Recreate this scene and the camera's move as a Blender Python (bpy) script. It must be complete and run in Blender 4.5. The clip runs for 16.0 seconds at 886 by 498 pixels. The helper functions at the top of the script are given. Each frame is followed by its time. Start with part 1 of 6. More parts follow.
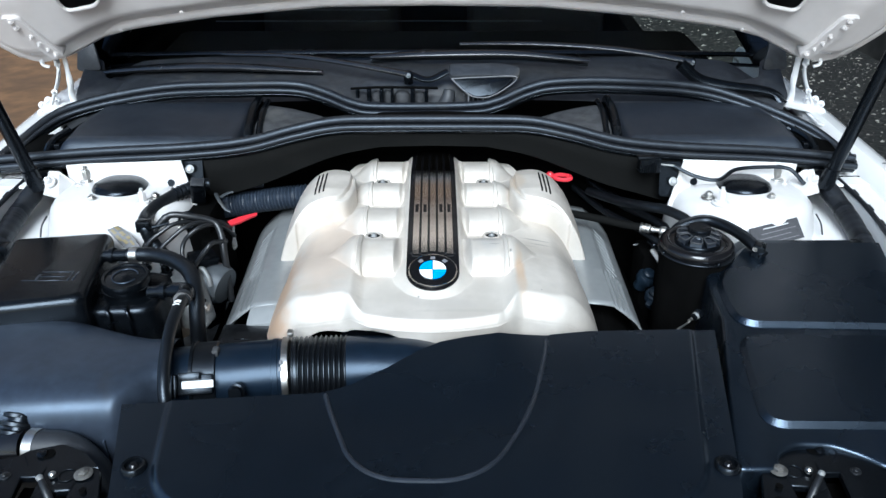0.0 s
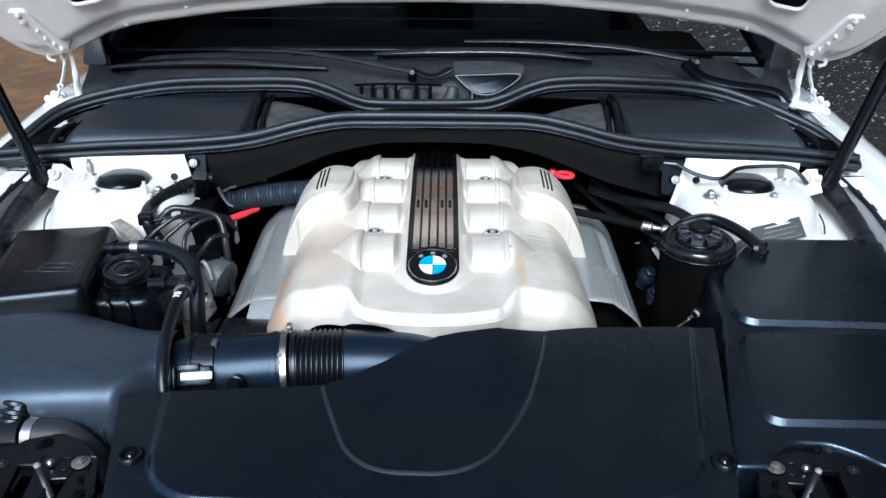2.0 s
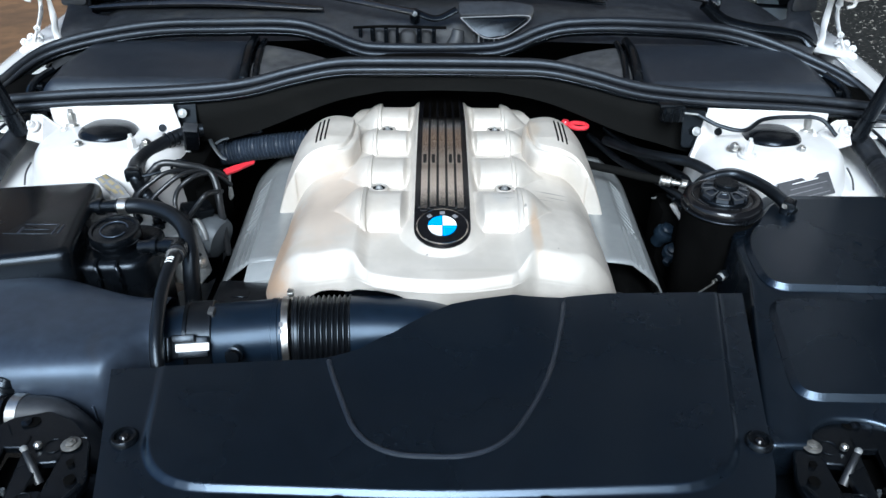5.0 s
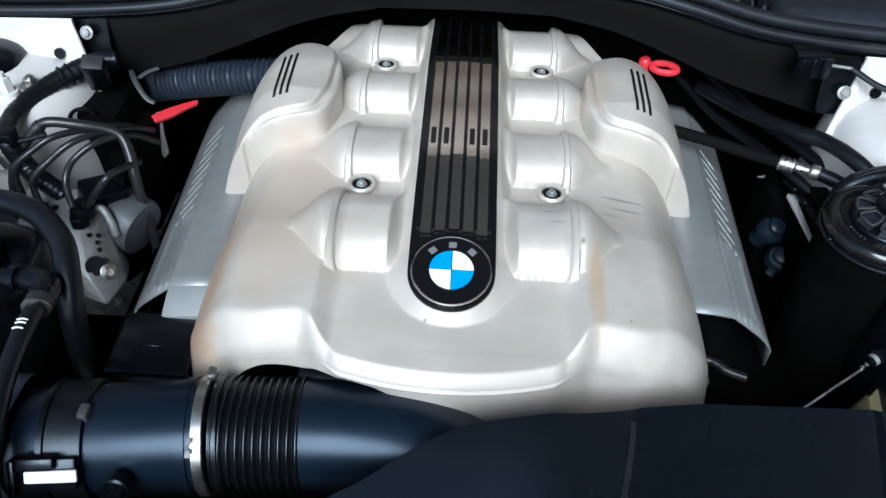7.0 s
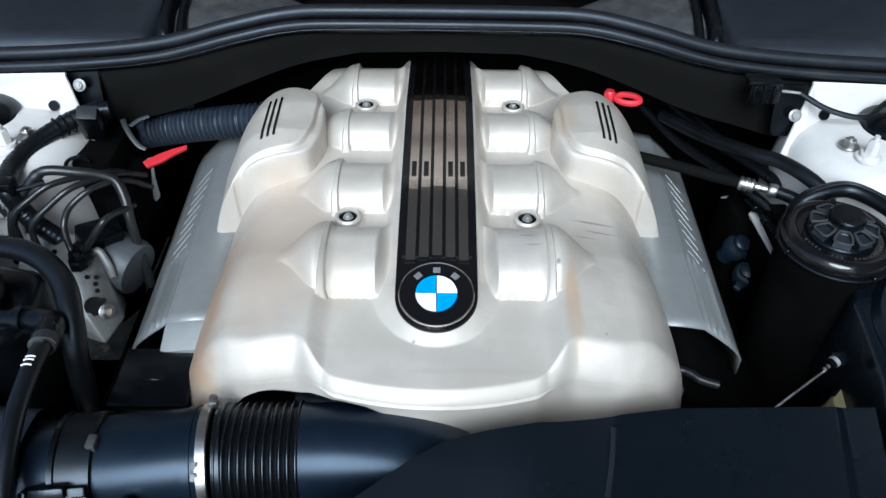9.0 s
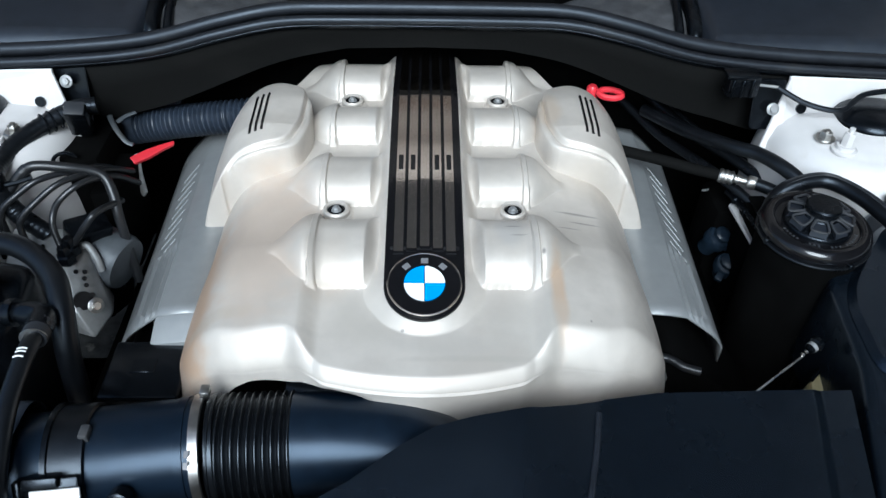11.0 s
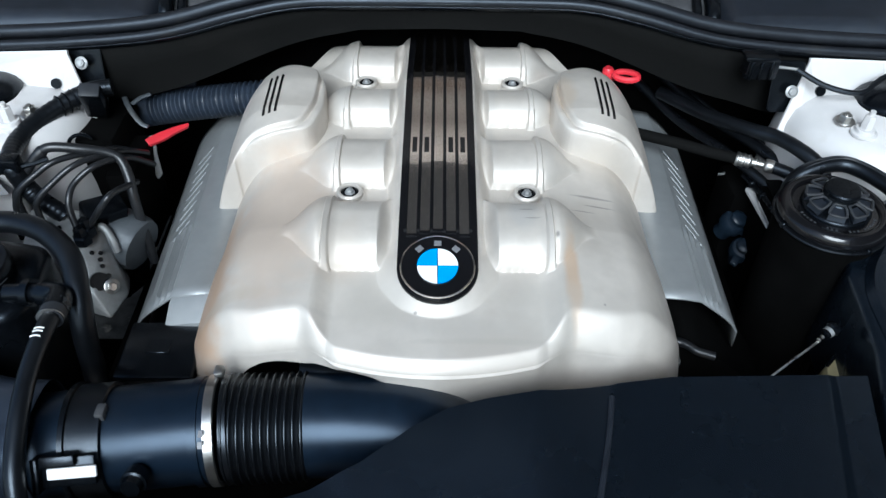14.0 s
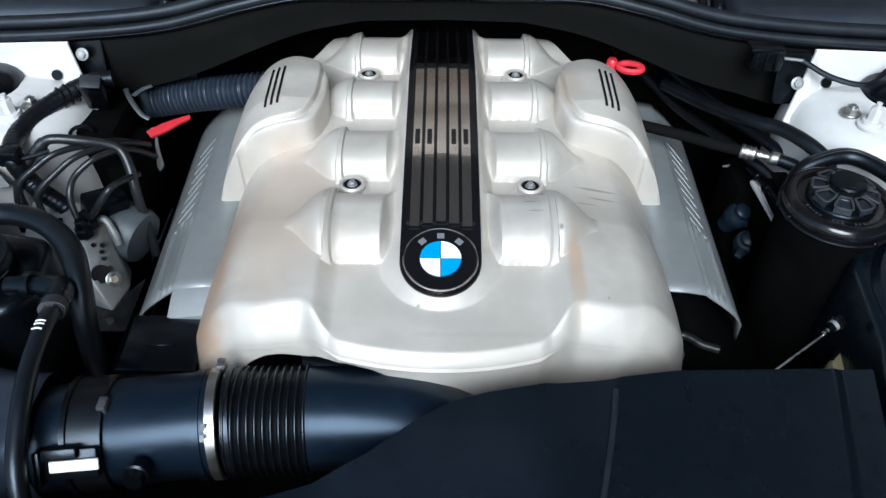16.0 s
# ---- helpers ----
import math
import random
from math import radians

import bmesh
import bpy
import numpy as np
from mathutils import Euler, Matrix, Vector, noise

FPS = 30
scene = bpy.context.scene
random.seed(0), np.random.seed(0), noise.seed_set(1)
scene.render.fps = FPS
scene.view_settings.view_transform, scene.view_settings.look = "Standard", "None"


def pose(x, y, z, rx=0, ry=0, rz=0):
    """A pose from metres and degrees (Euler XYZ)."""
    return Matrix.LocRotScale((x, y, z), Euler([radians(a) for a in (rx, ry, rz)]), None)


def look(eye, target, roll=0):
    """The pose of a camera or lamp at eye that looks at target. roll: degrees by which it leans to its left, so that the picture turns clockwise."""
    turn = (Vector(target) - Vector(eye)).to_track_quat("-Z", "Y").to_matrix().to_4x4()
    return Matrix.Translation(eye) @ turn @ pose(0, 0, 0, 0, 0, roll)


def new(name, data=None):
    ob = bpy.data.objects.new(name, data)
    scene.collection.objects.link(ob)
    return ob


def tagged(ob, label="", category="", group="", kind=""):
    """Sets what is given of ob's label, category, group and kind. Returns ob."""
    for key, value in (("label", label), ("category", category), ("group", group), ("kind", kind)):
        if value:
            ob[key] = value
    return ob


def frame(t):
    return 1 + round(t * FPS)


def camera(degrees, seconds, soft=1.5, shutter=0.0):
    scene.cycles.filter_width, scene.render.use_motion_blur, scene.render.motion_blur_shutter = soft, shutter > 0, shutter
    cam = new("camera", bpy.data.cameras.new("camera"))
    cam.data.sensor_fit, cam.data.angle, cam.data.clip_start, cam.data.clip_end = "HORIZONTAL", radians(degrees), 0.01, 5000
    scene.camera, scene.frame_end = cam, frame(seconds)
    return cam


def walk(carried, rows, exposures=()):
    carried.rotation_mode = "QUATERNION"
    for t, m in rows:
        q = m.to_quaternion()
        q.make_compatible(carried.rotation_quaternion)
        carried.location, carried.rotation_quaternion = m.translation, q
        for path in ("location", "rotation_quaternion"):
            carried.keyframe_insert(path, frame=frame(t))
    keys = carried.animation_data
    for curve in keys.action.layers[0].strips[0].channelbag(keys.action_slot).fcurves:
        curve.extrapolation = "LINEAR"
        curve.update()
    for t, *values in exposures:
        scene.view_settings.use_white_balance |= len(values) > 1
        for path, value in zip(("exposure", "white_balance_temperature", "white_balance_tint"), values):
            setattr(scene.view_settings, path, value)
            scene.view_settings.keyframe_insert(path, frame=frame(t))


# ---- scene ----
cam = camera(60.2, 16.0)
EXPOSURE = 0.82
PATH = [
    (0, (0.005, 0.022, 1.501), (0.023, 1.784, 0.553), 0.1),
    (0.5, (0.017, 0.028, 1.499), (0.036, 1.789, 0.55), 0.2),
    (1, (0.025, 0.025, 1.495), (0.062, 1.788, 0.551), 0.3),
    (1.5, (0.023, 0.02, 1.495), (0.052, 1.779, 0.543), 0.3),
    (2, (0.015, 0.017, 1.494), (0.015, 1.779, 0.549), 0.4),
    (2.5, (0.007, 0.011, 1.495), (-0.009, 1.775, 0.552), 0.4),
    (3, (-0.026, 0.013, 1.494), (-0.019, 1.767, 0.533), 0.7),
    (3.5, (-0.061, 0.021, 1.495), (0.04, 1.768, 0.526), -0.3),
    (4, (-0.069, 0.023, 1.496), (0.056, 1.752, 0.498), 0.3),
    (4.5, (-0.043, 0.033, 1.492), (0.033, 1.746, 0.461), 0.4),
    (4.7, (-0.009, 0.046, 1.489), (0.014, 1.754, 0.45), 0.5),
    (6.8, (-0.026, 0.524, 1.43), (0.019, 1.93, 0.009), 2.3),
    (7, (0.005, 0.527, 1.435), (-0.035, 1.938, 0.018), 1.9),
    (7.5, (0.053, 0.527, 1.435), (-0.122, 1.918, 0.009), -1.6),
    (8, (0.012, 0.499, 1.458), (-0.034, 1.963, 0.096), -1.4),
    (8.5, (0.0, 0.491, 1.455), (0.012, 1.965, 0.104), 0.8),
    (8.7, (0.002, 0.49, 1.456), (0.007, 1.97, 0.111), 0.8),
    (10.8, (0.007, 0.472, 1.458), (0.033, 1.955, 0.116), 0.9),
    (11, (0.0, 0.472, 1.458), (0.048, 1.954, 0.116), 1.5),
    (11.5, (-0.001, 0.471, 1.457), (0.04, 1.945, 0.105), 1.5),
    (12, (-0.001, 0.472, 1.458), (0.033, 1.945, 0.105), 1.5),
    (12.5, (0.0, 0.473, 1.458), (0.021, 1.944, 0.104), 1.0),
    (13, (0.001, 0.471, 1.455), (0.01, 1.94, 0.098), 0.5),
    (13.5, (0.0, 0.471, 1.458), (0.007, 1.939, 0.1), 0.4),
    (14, (0.001, 0.472, 1.456), (0.012, 1.926, 0.083), 0.8),
    (14.5, (0.0, 0.473, 1.454), (0.011, 1.918, 0.072), 0.8),
    (15, (0.001, 0.472, 1.453), (0.006, 1.916, 0.069), 0.6),
    (15.5, (0.002, 0.475, 1.455), (0.01, 1.913, 0.065), 0.7),
    (16, (0.0, 0.475, 1.453), (0.006, 1.916, 0.066), 0.7),
]
walk(cam, [(t, look(eye, target, roll)) for t, eye, target, roll in PATH], exposures=[(0, EXPOSURE, 5650, 2), (4.7, EXPOSURE, 5650, 2), (6.8, EXPOSURE - 0.39, 5650, 2), (16, EXPOSURE - 0.39, 5650, 2)])

# ---- world and light ----
world = bpy.data.worlds.new("sky")
scene.world = world
world.use_nodes = True
_n = world.node_tree.nodes
_sky = _n.new("ShaderNodeTexSky")
_sky.sky_type = "NISHITA"
_sky.sun_disc = False
_sky.sun_elevation = radians(41)
_sky.sun_rotation = radians(188)
_sky.air_density, _sky.dust_density, _sky.ozone_density = 1.0, 2.0, 1.2
world.node_tree.links.new(_sky.outputs[0], _n["Background"].inputs[0])
_n["Background"].inputs[1].default_value = 0.10
sun = new("sun", bpy.data.lights.new("sun", "SUN"))
sun.data.energy, sun.data.angle, sun.data.color = 3.35, radians(34), (0.985, 0.99, 1.0)
sun.matrix_world = look((-0.8, -5.2, 6.35), (0, 1, 0.9))


# ---- materials ----
def mat(name, color, rough=0.5, metal=0.0, vary=0.15, scale=40.0, bump=0.0, bump_scale=300.0, stain=None, stain_scale=6.0, stain_at=0.6, rough_vary=0.1, coat=0.0, spec=0.5, sky_tint=None):
    """A procedural surface: base colour with grain and a slow drift, stains, fine relief and uneven gloss."""
    m = bpy.data.materials.new(name)
    m.use_nodes = True
    nt = m.node_tree
    nodes, links = nt.nodes, nt.links
    b = nodes["Principled BSDF"]
    b.inputs["Metallic"].default_value = metal
    b.inputs["Coat Weight"].default_value = coat
    b.inputs["Coat Roughness"].default_value = 0.08
    b.inputs["Specular IOR Level"].default_value = spec
    # Blue of the reflected sky, put into the gloss colour.
    if sky_tint:
        b.inputs["Specular Tint"].default_value = (*sky_tint, 1)
    tc = nodes.new("ShaderNodeTexCoord")

    def noise_node(sc, detail=4.0):
        n = nodes.new("ShaderNodeTexNoise")
        n.inputs["Scale"].default_value, n.inputs["Detail"].default_value = sc, detail
        links.new(tc.outputs["Object"], n.inputs["Vector"])
        return n

    fine, slow = noise_node(scale), noise_node(stain_scale, 6.0)
    ramp = nodes.new("ShaderNodeMapRange")
    ramp.inputs["From Min"].default_value, ramp.inputs["From Max"].default_value = 0.3, 0.7
    ramp.inputs["To Min"].default_value, ramp.inputs["To Max"].default_value = 1 - vary, 1 + vary
    links.new(fine.outputs["Fac"], ramp.inputs["Value"])
    mul = nodes.new("ShaderNodeVectorMath")
    mul.operation = "SCALE"
    mul.inputs[0].default_value = color
    links.new(ramp.outputs[0], mul.inputs["Scale"])
    out = mul.outputs[0]
    if stain:
        fac = nodes.new("ShaderNodeMapRange")
        fac.inputs["From Min"].default_value, fac.inputs["From Max"].default_value = stain_at, stain_at + 0.15
        links.new(slow.outputs["Fac"], fac.inputs["Value"])
        mix = nodes.new("ShaderNodeMix")
        mix.data_type = "RGBA"
        links.new(fac.outputs[0], mix.inputs["Factor"])
        links.new(out, mix.inputs["A"])
        mix.inputs["B"].default_value = (*stain, 1)
        out = mix.outputs["Result"]
    links.new(out, b.inputs["Base Color"])
    rr = nodes.new("ShaderNodeMapRange")
    rr.inputs["From Min"].default_value, rr.inputs["From Max"].default_value = 0.3, 0.7
    rr.inputs["To Min"].default_value, rr.inputs["To Max"].default_value = max(0.02, rough - rough_vary), min(1, rough + rough_vary)
    links.new(slow.outputs["Fac"], rr.inputs["Value"])
    links.new(rr.outputs[0], b.inputs["Roughness"])
    if bump:
        bn = noise_node(bump_scale, 3.0)
        bp = nodes.new("ShaderNodeBump")
        bp.inputs["Strength"].default_value, bp.inputs["Distance"].default_value = bump, 0.001
        links.new(bn.outputs["Fac"], bp.inputs["Height"])
        links.new(bp.outputs[0], b.inputs["Normal"])
    return m


SILVER = mat("silver_lacquer", (0.555, 0.510, 0.458), 0.50, 0.28, 0.09, 28, 0.08, 700, (0.485, 0.440, 0.390), 11.0, 0.52, 0.10)


def add_stains_and_tints(m, blobs):
    """Stains and other tints of the lacquer: (centre, half sizes, colour, strength) in the object's own space, with
    ragged edges.
    """
    nodes, links = m.node_tree.nodes, m.node_tree.links
    b = nodes["Principled BSDF"]
    out = b.inputs["Base Color"].links[0].from_socket
    tc = nodes.new("ShaderNodeTexCoord")
    n = nodes.new("ShaderNodeTexNoise")
    n.inputs["Scale"].default_value, n.inputs["Detail"].default_value = 45, 6
    links.new(tc.outputs["Object"], n.inputs["Vector"])
    for centre, half, colour, strength in blobs:
        sub = nodes.new("ShaderNodeVectorMath")
        sub.operation = "SUBTRACT"
        links.new(tc.outputs["Object"], sub.inputs[0])
        sub.inputs[1].default_value = centre
        div = nodes.new("ShaderNodeVectorMath")
        div.operation = "DIVIDE"
        links.new(sub.outputs[0], div.inputs[0])
        div.inputs[1].default_value = half
        ln = nodes.new("ShaderNodeVectorMath")
        ln.operation = "LENGTH"
        links.new(div.outputs[0], ln.inputs[0])
        ad = nodes.new("ShaderNodeMath")
        ad.operation = "MULTIPLY_ADD"
        links.new(n.outputs["Fac"], ad.inputs[0])
        ad.inputs[1].default_value = 0.7
        links.new(ln.outputs["Value"], ad.inputs[2])
        mr = nodes.new("ShaderNodeMapRange")
        mr.interpolation_type = "SMOOTHSTEP"
        mr.inputs["From Min"].default_value, mr.inputs["From Max"].default_value = 0.75, 1.35
        mr.inputs["To Min"].default_value, mr.inputs["To Max"].default_value = strength, 0
        links.new(ad.outputs[0], mr.inputs["Value"])
        mix = nodes.new("ShaderNodeMix")
        mix.data_type = "RGBA"
        links.new(mr.outputs[0], mix.inputs["Factor"])
        links.new(out, mix.inputs["A"])
        mix.inputs["B"].default_value = (*colour, 1)
        out = mix.outputs["Result"]
    links.new(out, b.inputs["Base Color"])


STAIN_BOUNCE, SOOT = (0.50, 0.335, 0.22), (0.17, 0.16, 0.15)
add_stains_and_tints(SILVER, [
    # Left side: lacquer stain with the soil's warm bounced light painted in.
    ((-0.232, -0.135, 0.03), (0.050, 0.15, 0.08), STAIN_BOUNCE, 0.9),
    ((-0.165, -0.08, 0.08), (0.075, 0.16, 0.07), (0.56, 0.455, 0.37), 0.75),
    # Step facing left, browned by stain and the same warm bounce.
    ((0.128, -0.165, 0.08), (0.010, 0.075, 0.06), (0.54, 0.36, 0.22), 0.6),
    ((-0.09, -0.13, 0.08), (0.03, 0.06, 0.05), (0.54, 0.47, 0.40), 0.5),
    ((0.145, 0.10, 0.12), (0.02, 0.05, 0.05), (0.53, 0.43, 0.33), 0.6),
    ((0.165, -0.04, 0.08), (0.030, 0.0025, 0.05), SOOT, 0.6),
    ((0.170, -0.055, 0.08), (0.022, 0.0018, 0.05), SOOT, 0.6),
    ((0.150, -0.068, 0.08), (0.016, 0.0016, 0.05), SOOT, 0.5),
    ((0.085, -0.10, 0.10), (0.022, 0.03, 0.05), (0.45, 0.435, 0.42), 0.5),
    ((0.020, -0.22, 0.08), (0.07, 0.02, 0.05), (0.47, 0.44, 0.40), 0.4),
    ((-0.12, -0.21, 0.05), (0.05, 0.008, 0.05), (0.43, 0.40, 0.36), 0.45),
    ((0.115, -0.135, 0.09), (0.003, 0.004, 0.05), SOOT, 0.8),
    ((-0.20, -0.185, 0.06), (0.05, 0.012, 0.06), (0.50, 0.43, 0.35), 0.5),
    ((0.05, -0.235, 0.05), (0.10, 0.006, 0.05), (0.42, 0.385, 0.34), 0.5),
    ((0.10, -0.20, 0.07), (0.06, 0.05, 0.06), (0.50, 0.47, 0.42), 0.35),
    ((-0.06, -0.19, 0.07), (0.05, 0.04, 0.06), (0.52, 0.48, 0.42), 0.35),
    ((0.190, 0.02, 0.08), (0.030, 0.05, 0.06), (0.50, 0.445, 0.38), 0.4),
    # Mirrored greyer strips along both ends of the runners.
    ((-0.115, 0.14, 0.11), (0.02, 0.10, 0.06), (0.46, 0.44, 0.41), 0.4),
    ((0.118, 0.13, 0.11), (0.02, 0.12, 0.06), (0.46, 0.44, 0.41), 0.4),
    ((0.060, 0.10, 0.12), (0.012, 0.14, 0.06), (0.47, 0.45, 0.42), 0.4),
    ((-0.060, 0.10, 0.12), (0.012, 0.14, 0.06), (0.47, 0.45, 0.42), 0.4),
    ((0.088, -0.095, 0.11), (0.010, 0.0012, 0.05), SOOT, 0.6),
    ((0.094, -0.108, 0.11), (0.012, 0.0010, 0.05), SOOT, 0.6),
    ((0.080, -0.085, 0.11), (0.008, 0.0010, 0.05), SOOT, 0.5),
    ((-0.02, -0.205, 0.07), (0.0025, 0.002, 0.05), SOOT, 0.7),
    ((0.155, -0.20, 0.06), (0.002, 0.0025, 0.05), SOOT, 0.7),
])
SILVER_DULL = mat("dull_silver_plastic", (0.240, 0.250, 0.254), 0.42, 0.3, 0.05, 60, 0.05, 700, (0.20, 0.20, 0.20), 14.0, 0.64)
# Bluish blacks and tinted gloss below stand in for blue sky reflections.
BLACK = mat("black_plastic", (0.0022, 0.0028, 0.0038), 0.25, 0, 0.3, 90, 0.10, 1500, (0.006, 0.006, 0.006), 10, 0.6, 0.06, spec=0.32, sky_tint=(0.75, 0.86, 1.0))
BLACK_GRAIN = mat("grained_black_plastic", (0.0024, 0.0040, 0.0066), 0.27, 0, 0.3, 120, 0.08, 1200, (0.0030, 0.0045, 0.0068), 8, 0.56, 0.06, spec=0.8, sky_tint=(0.62, 0.78, 1.0))
BLACK_GLOSS = mat("gloss_black", (0.005, 0.005, 0.006), 0.17, 0, 0.1, 60, 0, 300, rough_vary=0.03)
DUCT = mat("smooth_black_duct_plastic", (0.004, 0.0080, 0.0150), 0.33, 0, 0.2, 70, 0.04, 900, (0.008, 0.009, 0.011), 12, 0.6, 0.05, spec=0.34, sky_tint=(0.62, 0.78, 1.0))
RUBBER = mat("black_rubber", (0.0035, 0.0040, 0.0050), 0.34, 0, 0.3, 80, 0.15, 800, (0.010, 0.0098, 0.0095), 14, 0.64, spec=0.42, sky_tint=(0.75, 0.86, 1.0))
AIRBOX = mat("satin_black_moulding", (0.021, 0.027, 0.039), 0.34, 0, 0.2, 70, 0.05, 900, (0.022, 0.022, 0.024), 12, 0.6, 0.05, spec=0.5, sky_tint=(0.62, 0.78, 1.0))
COWL = mat("dusty_black_trim", (0.033, 0.035, 0.039), 0.45, 0, 0.3, 60, 0.2, 500, (0.06, 0.058, 0.055), 20, 0.58, spec=0.4)
DUSTY = mat("dusty_grey_felt", (0.036, 0.037, 0.040), 0.75, 0, 0.35, 50, 0.5, 300, (0.065, 0.064, 0.062), 18, 0.56, spec=0.3)
FELT = mat("black_felt", (0.0048, 0.0049, 0.0048), 0.8, 0, 0.25, 500, 0.3, 1400, (0.008, 0.0078, 0.0075), 7, 0.60, spec=0.05)
# Near-black holding the deep shade of recesses and openings; also on black parts.
DARK = mat("black_and_bay_shade", (0.0025, 0.0025, 0.0025), 0.8, 0, 0.3, 30, 0.2, 200, spec=0.02)
WHITE = mat("white_car_paint", (0.74, 0.735, 0.73), 0.22, 0, 0.02, 30, 0, 300, (0.66, 0.64, 0.60), 7, 0.66, 0.05, coat=0.6)
WHITE_DUSTY = mat("dusty_white_paint", (0.58, 0.565, 0.555), 0.40, 0, 0.04, 40, 0.05, 500, (0.47, 0.445, 0.415), 16, 0.62, 0.08, coat=0.15)
# Car's white, with the underside's dim warm ground light in its colour.
BONNET_INNER = mat("warm_dimmed_white_paint", (0.56, 0.52, 0.50), 0.36, 0, 0.03, 40, 0.03, 500, (0.48, 0.44, 0.41), 9, 0.60, 0.06, coat=0.2)
ALU = mat("cast_aluminium", (0.28, 0.285, 0.285), 0.5, 0.4, 0.15, 90, 0.3, 500, (0.22, 0.21, 0.20), 25, 0.56)
STEEL = mat("zinc_plated_steel", (0.50, 0.49, 0.47), 0.36, 1.0, 0.08, 150, 0.1, 600, (0.35, 0.33, 0.3), 40, 0.62)
# Warm tan of the reflected bonnet is put into the metal colour.
CHROME = mat("brushed_metal", (0.88, 0.79, 0.70), 0.13, 1.0, 0.05, 200, 0.03, 1500, rough_vary=0.04)
MAT_FELT = mat("charcoal_insulation_felt", (0.075, 0.078, 0.085), 0.95, 0, 0.3, 200, 0.8, 600, spec=0.2)
RED = mat("red_plastic", (0.62, 0.03, 0.045), 0.35, 0, 0.06, 60, 0.03, 500)
BLUE = mat("blue_enamel", (0.0, 0.29, 0.78), 0.12, 0, 0.02, 60, 0, 300, rough_vary=0.03)
WHITE_ENAMEL = mat("white_enamel", (0.82, 0.82, 0.82), 0.12, 0, 0.02, 60, 0, 300, rough_vary=0.03)
BLUE_GREY = mat("blue_grey_plastic", (0.010, 0.019, 0.032), 0.4, 0, 0.15, 90, 0.1, 600)
NAVY_HOSE = mat("navy_corrugated_plastic", (0.022, 0.03, 0.045), 0.42, 0, 0.2, 80, 0.08, 700)
LABEL = mat("white_label", (0.78, 0.78, 0.77), 0.4, 0, 0.04, 80)
YELLOW_LABEL = mat("yellow_label", (0.12, 0.085, 0.012), 0.45, 0, 0.1, 80)
GREY_PRINT = mat("grey_print", (0.16, 0.16, 0.17), 0.5, 0, 0.1, 200)
DARK_PRINT = mat("dark_label", (0.05, 0.05, 0.055), 0.45, 0, 0.15, 200)
OLIVE = mat("stained_yellow_plastic", (0.26, 0.22, 0.12), 0.5, 0, 0.2, 60, 0.1, 400)
SOIL = mat("brown_soil", (0.12, 0.062, 0.026), 0.9, 0, 0.35, 8, 0.8, 40, (0.07, 0.038, 0.018), 1.2, 0.5)
GROUND = mat("dark_gravelly_ground", (0.016, 0.016, 0.015), 0.9, 0, 0.7, 30, 0.8, 90, (0.10, 0.095, 0.08), 26, 0.58, spec=0.2)
SAND = mat("pale_sandy_ground", (0.48, 0.38, 0.29), 0.9, 0, 0.2, 6, 0.6, 60, (0.32, 0.26, 0.20), 2, 0.55, spec=0.2)
STONE_WALL = mat("dark_stone_wall", (0.030, 0.029, 0.026), 0.9, 0, 0.6, 4, 0.8, 30, (0.055, 0.052, 0.045), 2, 0.55, spec=0.2)
BACK_BROWN = mat("brown_backdrop", (0.085, 0.062, 0.048), 0.9, 0, 0.2, 3, 0.4, 60, (0.07, 0.052, 0.04), 0.8, 0.55, spec=0.2)
PEBBLE = mat("pale_leaf_litter", (0.20, 0.19, 0.165), 0.8, 0, 0.4, 6, spec=0.3)
PUMP = mat("grey_pump_housing", (0.085, 0.095, 0.105), 0.45, 0.2, 0.12, 90, 0.2, 500, (0.05, 0.05, 0.05), 25, 0.58)
WIPER = mat("satin_black_wiper_paint", (0.012, 0.012, 0.013), 0.22, 0, 0.2, 90, 0.05, 800, (0.03, 0.029, 0.028), 25, 0.6, 0.06, spec=0.9)
HOUSING = mat("smooth_black_housing_plastic", (0.013, 0.0155, 0.021), 0.36, 0, 0.2, 70, 0.05, 900, (0.020, 0.0205, 0.022), 16, 0.60, 0.06, spec=0.5, sky_tint=(0.75, 0.86, 1.0))
SEAL = mat("weathered_seal_rubber", (0.0085, 0.0092, 0.0115), 0.42, 0, 0.25, 60, 0.12, 800, (0.016, 0.0155, 0.0150), 18, 0.60, 0.06, spec=0.45, sky_tint=(0.75, 0.86, 1.0))
GRIMY = mat("grimy_zinc_steel", (0.15, 0.145, 0.135), 0.55, 0.6, 0.3, 200, 0.4, 600, (0.05, 0.048, 0.045), 60, 0.5)
GREY_RUBBER = mat("dull_grey_rubber", (0.020, 0.022, 0.026), 0.5, 0, 0.2, 90, 0.1, 600, spec=0.4)
PIPE = mat("grey_coated_pipe", (0.014, 0.015, 0.017), 0.36, 0.2, 0.15, 90, 0.05, 500, spec=0.6)
# Cabin's shade put into one near-black colour for every inside part.
CLOTH = mat("cabin_shade_black", (0.0015, 0.0015, 0.0015), 0.9, 0, 0.2, 40, 0.1, 300, spec=0.02)
GLASS = bpy.data.materials.new("tinted_glass")
GLASS.use_nodes = True
_g = GLASS.node_tree.nodes["Principled BSDF"]
_g.inputs["Base Color"].default_value = (0.72, 0.8, 0.74, 1)
_g.inputs["Roughness"].default_value = 0.02
_g.inputs["Transmission Weight"].default_value = 1.0
_g.inputs["IOR"].default_value = 1.05


